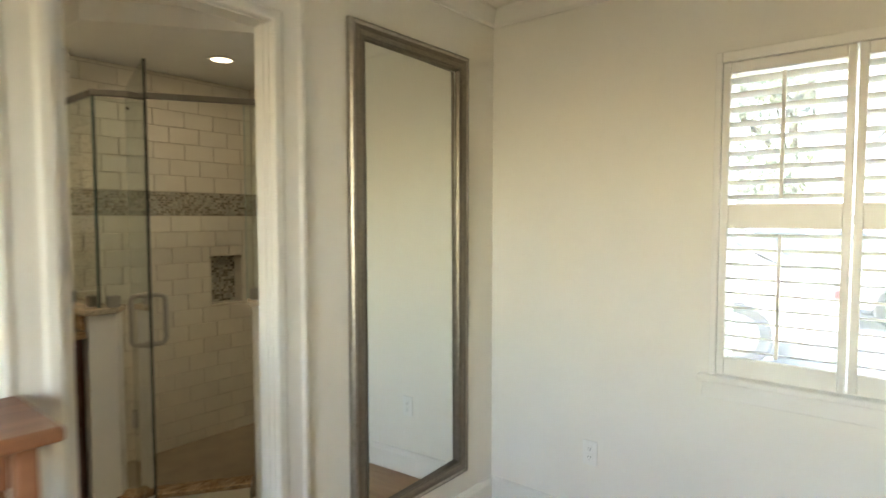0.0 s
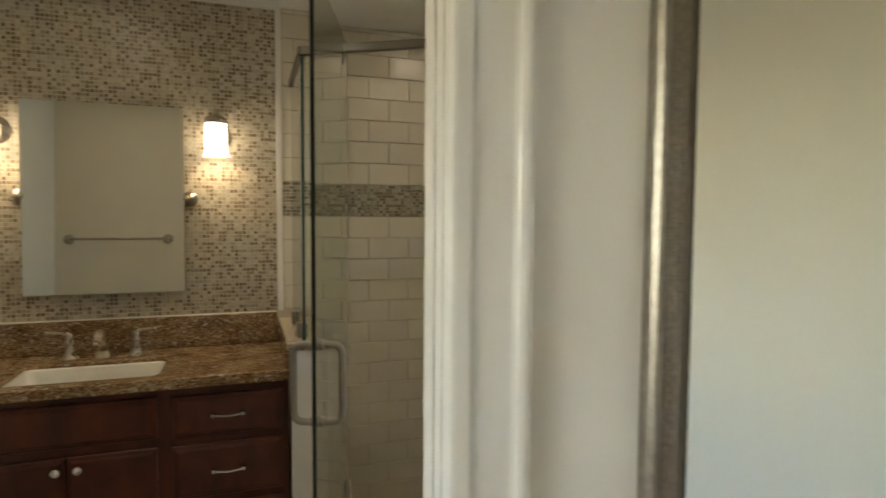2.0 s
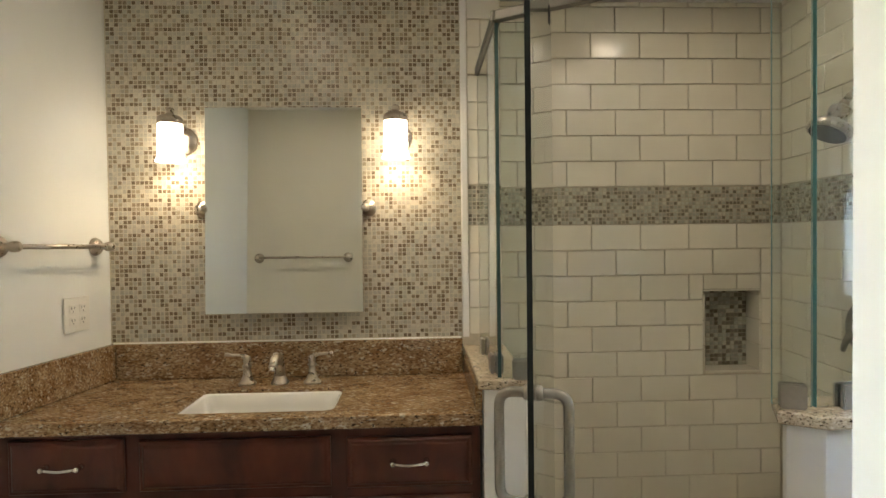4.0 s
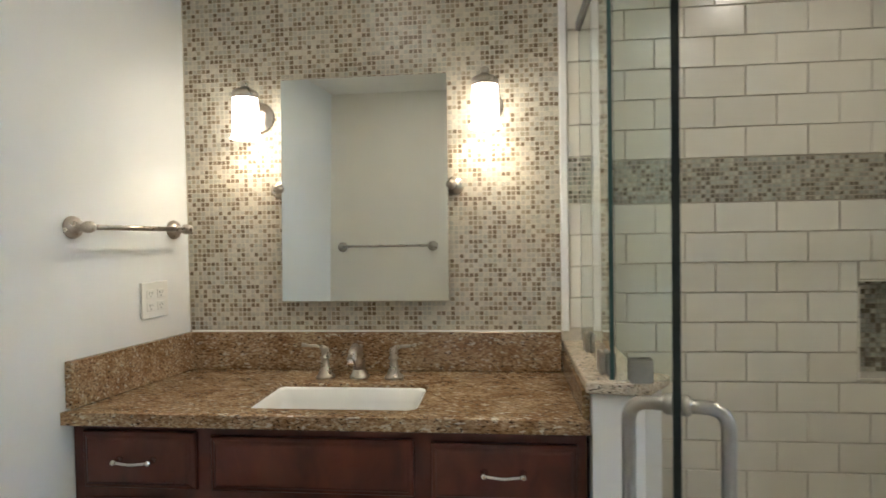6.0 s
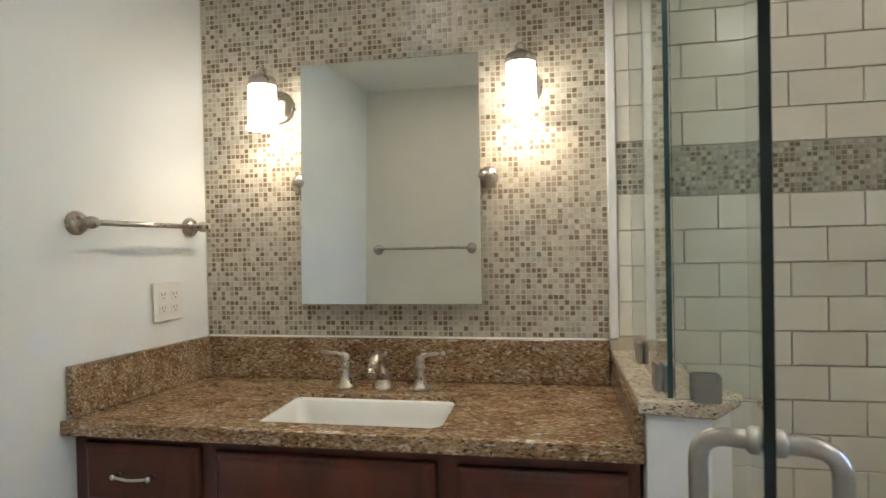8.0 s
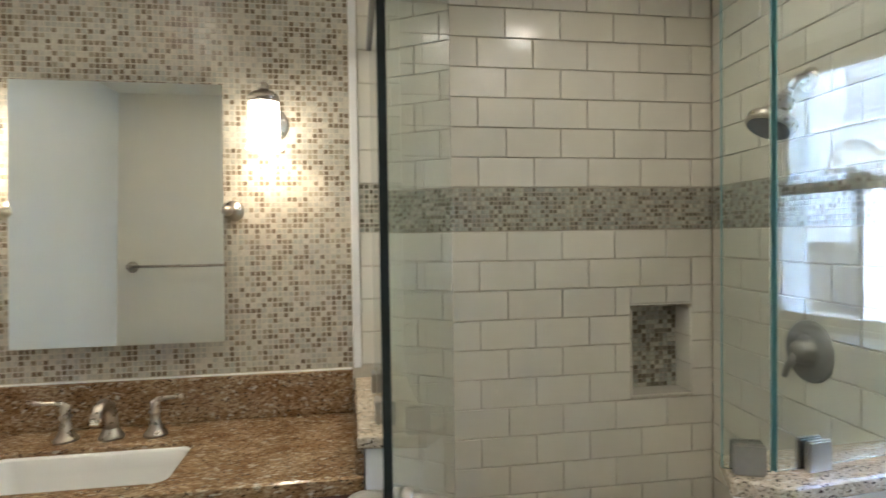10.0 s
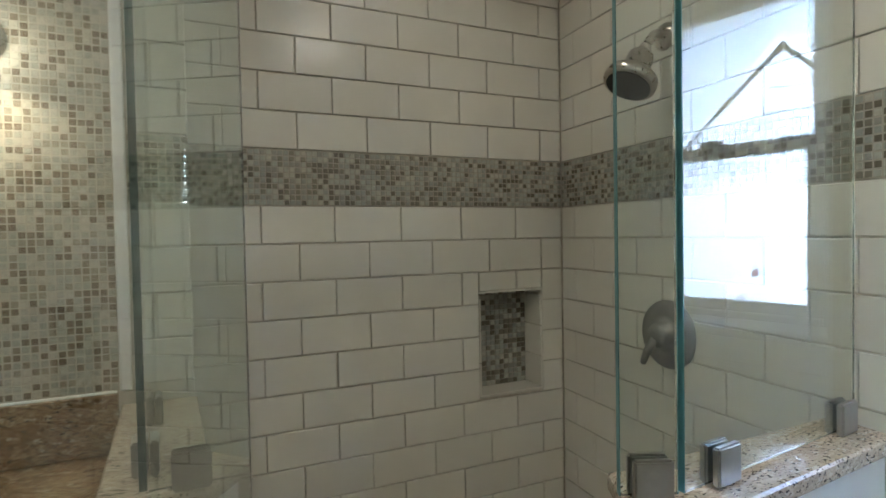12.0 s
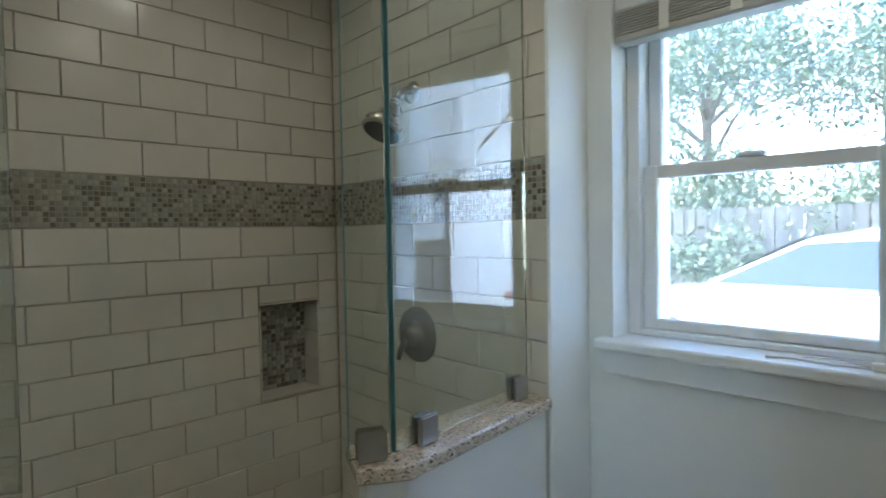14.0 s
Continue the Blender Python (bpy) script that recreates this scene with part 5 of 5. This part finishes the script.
def gable_block(bm, x0, x1, y0, y1, z0, zp):
    a, b = [], []
    for px, pz in ((x0, z0), (x1, z0), ((x0 + x1) / 2, zp)):
        a.append(bm.verts.new((px, y0, pz)))
        b.append(bm.verts.new((px, y1, pz)))
    for i in range(3):
        bm.faces.new((a[i], a[(i + 1) % 3], b[(i + 1) % 3], b[i]))
    bm.faces.new(a)
    bm.faces.new(b)
    return bm


def lap_board(parent, x0, x1, y, z, h=0.14):
    bm = bmesh.new()
    vs = [bm.verts.new(p) for p in ((x0, y - 0.004, z + h), (x1, y - 0.004, z + h), (x1, y - 0.032, z), (x0, y - 0.032, z), (x0, y - 0.001, z), (x1, y - 0.001, z))]
    bm.faces.new((vs[0], vs[1], vs[2], vs[3]))
    bm.faces.new((vs[3], vs[2], vs[5], vs[4]))
    part("siding_board", bm, "siding", parent)


def house():
    """A white two storey house with lap siding and sash windows."""
    t = new("house")
    tagged(t, "white two storey house with lap siding", "house")
    t.matrix_world = Matrix.Translation((2.0, 13.0, GZ))
    L, D, H, R = 13.0, 7.0, 6.4, 9.0
    part("wall", box(0, 0.0, 0, L, D, H), "siding", t)
    for k in range(42):
        lap_board(t, -0.02, L + 0.02, 0.0, 0.5 + k * 0.14)
    bm = bmesh.new()
    vs = [bm.verts.new(p) for p in ((-0.4, -0.4, H), (L + 0.4, -0.4, H), (L + 0.4, D / 2, R), (-0.4, D / 2, R), (-0.4, D + 0.4, H), (L + 0.4, D + 0.4, H))]
    for f in ((0, 1, 2, 3), (3, 2, 5, 4), (0, 3, 4), (1, 5, 2), (0, 4, 5, 1)):
        bm.faces.new([vs[i] for i in f])
    part("roof", bm, "roof", t)
    for wx, wz in ((6.15, 4.0), (9.0, 4.0), (2.5, 4.0), (6.0, 1.15), (9.0, 1.15)):
        w = part("window", box(wx - 0.12, -0.075, wz - 0.10, wx + 0.98, -0.034, wz + 1.42, bevel=0.01), "vinyl", t)
        for zz in (wz, wz + 0.68):
            p = part("pane", box(wx, -0.088, zz, wx + 0.86, -0.0755, zz + 0.63), "car_glass", w)
            for q_ in range(5):
                part("slat", box(wx + 0.01, -0.094, zz + 0.04 + q_ * 0.12, wx + 0.85, -0.0885, zz + 0.10 + q_ * 0.12), "siding", p)


def garage():
    """A white painted brick garage with a sided gable that faces the window."""
    t = new("garage")
    tagged(t, "white painted brick garage with a gabled front", "garage")
    t.matrix_world = Matrix.Translation((4.75, 10.4, GZ)) @ Matrix.Rotation(radians(-16), 4, "Z")
    W, Z0, ZP = 2.1, 2.45, 4.55
    part("brick_wall", box(-W, 0, 0, W, 2.2, Z0), "white_brick", t)
    g = part("gable", gable_block(bmesh.new(), -W, W, 0.0, 2.2, Z0 + 0.002, ZP), "siding", t)
    for k in range(14):
        z = Z0 + 0.05 + k * 0.14
        half = W * (ZP - z - 0.15) / (ZP - Z0)
        if half > 0.1:
            lap_board(g, -half, half, 0.0, z)
    for sx in (-1, 1):
        bm = bmesh.new()
        q = [(sx * (W + 0.35), Z0 - 0.35), (0, ZP + 0.10), (0, ZP + 0.26), (sx * (W + 0.35), Z0 - 0.19)]
        a = [bm.verts.new((px, -0.10, pz)) for px, pz in q]
        b = [bm.verts.new((px, -0.04, pz)) for px, pz in q]
        for i in range(4):
            bm.faces.new((a[i], a[(i + 1) % 4], b[(i + 1) % 4], b[i]))
        bm.faces.new(a)
        bm.faces.new(b)
        part("bargeboard", bm, "siding", t)
        bm = bmesh.new()
        q = [(sx * (W + 0.4), Z0 - 0.22), (0, ZP + 0.262), (0, ZP + 0.30), (sx * (W + 0.4), Z0 - 0.18)]
        a = [bm.verts.new((px, -0.05, pz)) for px, pz in q]
        b = [bm.verts.new((px, 2.3, pz)) for px, pz in q]
        for i in range(4):
            bm.faces.new((a[i], a[(i + 1) % 4], b[(i + 1) % 4], b[i]))
        bm.faces.new(a)
        bm.faces.new(b)
        part("roof", bm, "roof", t)
    lampb = part("gable_lamp", lathe([(0.06, 0), (0.07, 0.03), (0.04, 0.08), (0.11, 0.14), (0.10, 0.2)], Matrix.Translation((0.1, -0.033, 3.6)) @ Matrix.Rotation(radians(90), 4, "X"), 14), "vinyl", t)
    part("conduit", tube([(0.22, -0.06, 1.75), (0.22, -0.06, 3.4)], 0.025, 8), "siding", t)
    part("meter_box", box(0.08, -0.16, 1.35, 0.36, -0.002, 1.75, bevel=0.03), "vinyl", t)


house()
garage()


def wire(p, q, sag, label):
    t = thing("overhead_wire", label, "power line", p, group="overhead wires")
    a, b = Vector(p), Vector(q)
    piece("cable", tube([a.lerp(b, k / 12) - Vector((0, 0, 4 * sag * (k / 12) * (1 - k / 12))) for k in range(13)], 0.014, 6), "dark_metal", t)
    for e in (a, b):
        piece("pole", lathe([(0.13, GZ), (0.10, e.z + 0.3)], Matrix.Translation((e.x, e.y + 0.12, 0)), 10), "bark", t)


wire((-14.0, 15.6, 4.0), (12.0, 21.5, 5.6), 0.25, "thin overhead wire before the trees")
wire((-14.0, 16.2, 3.1), (12.0, 22.3, 4.4), 0.25, "low overhead wire before the trees")

hoop = thing("basketball_hoop", "basketball hoop with grey backboard on a post beside the garage", "basketball hoop", (6.6, 9.6, GZ))
piece("post", tube([(6.6, 9.6, GZ), (6.6, 9.6, 2.75)], 0.05, 10), "dark_metal", hoop)
bm = bmesh.new()
pts = [(6.6 + 0.40 * math.cos(math.pi * k / 12), 2.55 + 0.38 * math.sin(math.pi * k / 12)) for k in range(13)] + [(6.22, 2.42), (6.98, 2.42)]
a = [bm.verts.new((px, 9.42, pz)) for px, pz in pts]
b = [bm.verts.new((px, 9.46, pz)) for px, pz in pts]
for i in range(len(pts)):
    bm.faces.new((a[i], a[(i + 1) % len(pts)], b[(i + 1) % len(pts)], b[i]))
bm.faces.new(a)
bm.faces.new(b)
piece("backboard", bm, "blind", hoop)
piece("rim_band", tube([(6.6 + 0.41 * math.cos(math.pi * k / 16), 9.41, 2.55 + 0.39 * math.sin(math.pi * k / 16)) for k in range(17)], 0.022, 8), "dark_metal", hoop, "dark rim round the backboard")
piece("ring", tube([(6.6 + 0.23 * math.cos(2 * math.pi * k / 20), 9.12 + 0.23 * math.sin(2 * math.pi * k / 20), 2.45) for k in range(21)], 0.014, 8), "dark_metal", hoop)
piece("bracket", box(6.56, 9.3, 2.40, 6.64, 9.6, 2.5, bevel=0.01), "dark_metal", hoop)
gate = thing("fence_gate", "dark weathered board fence beside the garage", "fence", (7.9, 9.9, GZ))
for k in range(12):
    piece("board", box(6.95 + k * 0.2, 10.2, GZ, 6.95 + k * 0.2 + 0.18, 10.23, 1.25, bevel=0.004), "fence_wood", gate)
piece("rail", box(6.95, 10.231, 0.9, 9.33, 10.27, 1.0), "fence_wood", gate)

# ---- tile and mosaic pieces, last ----
TILE_CACHE = {}


def slab_mesh(name, w, h, d, b, mat):
    key = (name, round(w, 4), round(h, 4), mat)
    if key not in TILE_CACHE:
        v = [(-w / 2, -h / 2, -d), (w / 2, -h / 2, -d), (w / 2, h / 2, -d), (-w / 2, h / 2, -d),
             (-w / 2, -h / 2, -b), (w / 2, -h / 2, -b), (w / 2, h / 2, -b), (-w / 2, h / 2, -b),
             (-w / 2 + b, -h / 2 + b, 0), (w / 2 - b, -h / 2 + b, 0), (w / 2 - b, h / 2 - b, 0), (-w / 2 + b, h / 2 - b, 0)]
        f = [(8, 9, 10, 11)]
        for lo in (0, 4):
            for i in range(4):
                j = (i + 1) % 4
                f.append((lo + i, lo + j, lo + 4 + j, lo + 4 + i))
        me = bpy.data.meshes.new(name)
        me.from_pydata(v, [], f)
        me.materials.append(M[mat])
        TILE_CACHE[key] = me
    return TILE_CACHE[key]


def facing(origin, a, n):
    """World pose of a wall face: local x along a, y up, z out along n."""
    a, n = Vector(a), Vector(n)
    return Matrix(((a.x, 0, n.x, origin[0]), (a.y, 0, n.y, origin[1]), (a.z, 1, n.z, origin[2]), (0, 0, 0, 1)))


def cut(rect, hole):
    """The rest of a rectangle (a0, a1, b0, b1) outside a hole."""
    a0, a1, b0, b1 = rect
    if not hole or a1 <= hole[0] or a0 >= hole[1] or b1 <= hole[2] or b0 >= hole[3]:
        return [rect]
    out = []
    if a0 < hole[0]:
        out.append((a0, hole[0], b0, b1))
    if a1 > hole[1]:
        out.append((hole[1], a1, b0, b1))
    m0, m1 = max(a0, hole[0]), min(a1, hole[1])
    if b0 < hole[2]:
        out.append((m0, m1, b0, hole[2]))
    if b1 > hole[3]:
        out.append((m0, m1, hole[3], b1))
    return out


GAP = 0.0034
rng = random.Random(7)


def lay_tiles(parent, world_pose, a0, a1, phase, z0=0.016, z1=CEIL - 0.001, hole=None, name="tile"):
    """Running-bond courses above and below the band; phase: local a of a joint in the course under the band."""
    inv = parent.matrix_world.inverted()
    rows = []
    k = 0
    while ZB - k * ROW > z0:
        rows.append((max(z0, ZB - (k + 1) * ROW), ZB - k * ROW, 0.0 if k % 2 == 0 else 0.5))
        k += 1
    k = 0
    while ZT + k * ROW < z1:
        rows.append((ZT + k * ROW, min(z1, ZT + (k + 1) * ROW), 0.5 if k % 2 == 0 else 0.0))
        k += 1
    for b0, b1, sh_ in rows:
        if b1 - b0 < 0.01:
            continue
        s = phase + sh_ * COL
        i = math.floor((a0 - s) / COL)
        while s + i * COL < a1 - 1e-6:
            l, r = max(a0, s + i * COL), min(a1, s + (i + 1) * COL)
            i += 1
            if r - l < 0.008:
                continue
            for c0, c1, d0, d1 in cut((l, r, b0, b1), hole):
                w, h = c1 - c0 - GAP, d1 - d0 - GAP
                if w < 0.004 or h < 0.004:
                    continue
                ob = new(name, slab_mesh(name, w, h, 0.0075, 0.0016, "subway"))
                ob.parent = parent
                tilt = Matrix.Rotation(rng.gauss(0, 0.0016), 4, "X") @ Matrix.Rotation(rng.gauss(0, 0.0016), 4, "Y")
                ob.matrix_basis = inv @ world_pose @ Matrix.Translation(((c0 + c1) / 2, (d0 + d1) / 2, rng.uniform(-0.0003, 0.0003))) @ tilt


def lay_mosaic(parent, world_pose, a0, a1, b0, b1, cols, rows, mat, singles=None, hole=None):
    """A field of small square tiles: one joined part, with a stretch of single pieces."""
    inv = parent.matrix_world.inverted()
    pa, pb = (a1 - a0) / cols, (b1 - b0) / rows
    g, b, d = 0.0019, 0.0010, 0.003
    w, h = pa - g, pb - g
    verts, faces = [], []
    box_v = [(-w / 2, -h / 2, -d), (w / 2, -h / 2, -d), (w / 2, h / 2, -d), (-w / 2, h / 2, -d), (-w / 2 + b, -h / 2 + b, 0), (w / 2 - b, -h / 2 + b, 0), (w / 2 - b, h / 2 - b, 0), (-w / 2 + b, h / 2 - b, 0)]
    box_f = [(4, 5, 6, 7), (0, 1, 5, 4), (1, 2, 6, 5), (2, 3, 7, 6), (3, 0, 4, 7)]
    single_mesh = None
    sheet = {(p, q): (rng.uniform(-0.0006, 0.0006), rng.uniform(-0.0011, 0.0011)) for p in range(8) for q in range(8)}
    for i in range(cols):
        for j in range(rows):
            sa, sb = sheet[i // 20, j // 20]
            ca, cb = a0 + (i + 0.5) * pa + sa, b0 + (j + 0.5) * pb + (sb if 0 < j < rows - 1 else 0)
            if hole and hole[0] < ca < hole[1] and hole[2] < cb < hole[3]:
                continue
            dz = rng.uniform(-0.0006, 0.0003)
            tx, ty = rng.gauss(0, 0.022), rng.gauss(0, 0.022)
            if singles and singles[0] < ca < singles[1] and singles[2] < cb < singles[3]:
                if single_mesh is None:
                    single_mesh = bpy.data.meshes.new("mosaic_tile")
                    single_mesh.from_pydata(box_v, [], box_f)
                    single_mesh.materials.append(M[mat + "_piece"])
                ob = new("mosaic_tile", single_mesh)
                ob.parent = parent
                ob.matrix_basis = inv @ world_pose @ Matrix.Translation((ca, cb, dz)) @ Matrix.Rotation(tx, 4, "X") @ Matrix.Rotation(ty, 4, "Y")
                continue
            k = len(verts)
            verts += [(ca + x, cb + y, z + dz + (y * tx - x * ty if z == 0 else 0)) for x, y, z in box_v]
            faces += [tuple(k + q_ for q_ in f) for f in box_f]
    me = bpy.data.meshes.new("mosaic_field")
    me.from_pydata(verts, [], faces)
    me.materials.append(M[mat])
    ob = new("mosaic_field", me)
    ob.parent = parent
    ob.matrix_basis = inv @ world_pose
    ob["kind"] = "stuff"


bpy.context.view_layer.update()
niche_face = facing((0, 0, 0), (0, 1, 0), (1, 0, 0))
lay_tiles(wall, niche_face, Y_JOG, Y_CORNER, 0.0, hole=(NY0, NY1, NZ0, NZ1))
lay_mosaic(wall, niche_face, Y_JOG, Y_CORNER, ZB + 0.0015, ZT - 0.0015, 76, 10, "mosaic_band", singles=(0.50, 0.95, 0, 9))
part("band_backing", box(-0.0079, Y_JOG, ZB, -0.0014, Y_CORNER, ZT), "grout_band", wall)
# niche: back, sides, sill
part("niche_back", box(-0.0999, NY0, NZ0, -0.094, NY1, NZ1), "grout_band", wall)
lay_mosaic(wall, facing((-0.090, 0, 0), (0, 1, 0), (1, 0, 0)), NY0 + 0.006, NY1 - 0.006, NZ0 + 0.010, NZ1 - 0.006, 13, 19, "mosaic_band")
part("niche_sill", prism([(-0.0938, NY0 + 0.0002), (0.001, NY0 + 0.0002), (0.001, NY1 - 0.0002), (-0.0938, NY1 - 0.0002)], NZ0 + 0.0002, NZ0 + 0.010, 0.001), "subway", wall)
part("niche_top", box(-0.0938, NY0 + 0.0002, NZ1 - 0.006, -0.0002, NY1 - 0.0002, NZ1 - 0.0002), "subway", wall)
for k in range(3):
    z0, z1 = NZ0 + 0.011 + k * 0.1, min(NZ1 - 0.008, NZ0 + 0.108 + k * 0.1)
    part("tile", box(-0.0938, NY1 - 0.006, z0, -0.0002, NY1 - 0.0002, z1, bevel=0.001), "subway", wall)
    part("tile", box(-0.0938, NY0 + 0.0002, z0, -0.0002, NY0 + 0.006, z1, bevel=0.001), "subway", wall)

plumb_face = plumb.matrix_world @ facing((0, 0, 0), (1, 0, 0), (0, -1, 0))
lay_tiles(plumb, plumb_face, 0.002, X_END - 0.004, 0.075)
lay_mosaic(plumb, plumb_face, 0.002, X_END - 0.006, ZB + 0.0015, ZT - 0.0015, 66, 10, "mosaic_band", singles=(0.0, 0.44, 0, 9))
part("band_backing", box(0.002, 0.0014, ZB, X_END - 0.006, 0.0079, ZT), "grout_band", plumb)

strip_face = facing((XM, 0, 0), (0, 1, 0), (1, 0, 0))
lay_tiles(wall_mosaic, facing((XM + 0.004, 0, 0), (0, 1, 0), (1, 0, 0)), -0.300, Y_JOG, -0.300 + 0.05, z0=1.08)
lay_mosaic(wall_mosaic, strip_face, -0.300, Y_JOG, ZB + 0.0015, ZT - 0.0015, 8, 10, "mosaic_band")
jog_face = facing((0, Y_JOG, 0), (-1, 0, 0), (0, 1, 0))
lay_tiles(wall_mosaic, jog_face, -XM, 0.0, -XM + 0.05)
lay_mosaic(wall_mosaic, jog_face, -XM, 0.0, ZB + 0.0015, ZT - 0.0015, 8, 10, "mosaic_band")
part("edge_trim", box(XM - 0.004, -0.3245, 1.071, XM + 0.009, -0.3005, CEIL - 0.001, bevel=0.004, segments=2), "white_gloss", wall_mosaic)
lay_mosaic(wall_mosaic, strip_face, -1.578, -0.3255, 1.074, CEIL - 0.012, 81, 81, "mosaic", singles=(-0.665, -0.33, 1.30, 1.50))
part("ceiling_trim", box(XM - 0.003, -1.578, CEIL - 0.012, XM + 0.006, -0.325, CEIL - 0.0005, bevel=0.002), "white_gloss", wall_mosaic)

# oak strips of the bedroom floor
for i in range(30):
    y = 1.10 - i * 0.083
    x = X_BED + 0.001
    k = 0
    while x < 4.6:
        ln = rng.uniform(0.7, 1.4)
        ob = new("floor_strip", slab_mesh("floor_strip", round(ln, 1) - 0.0012, 0.0818, 0.013, 0.0008, "oak"))
        ob.parent = bed_floor
        ob.matrix_basis = Matrix.Translation((x + round(ln, 1) / 2, y - 0.0415, -0.0005))
        x += round(ln, 1)
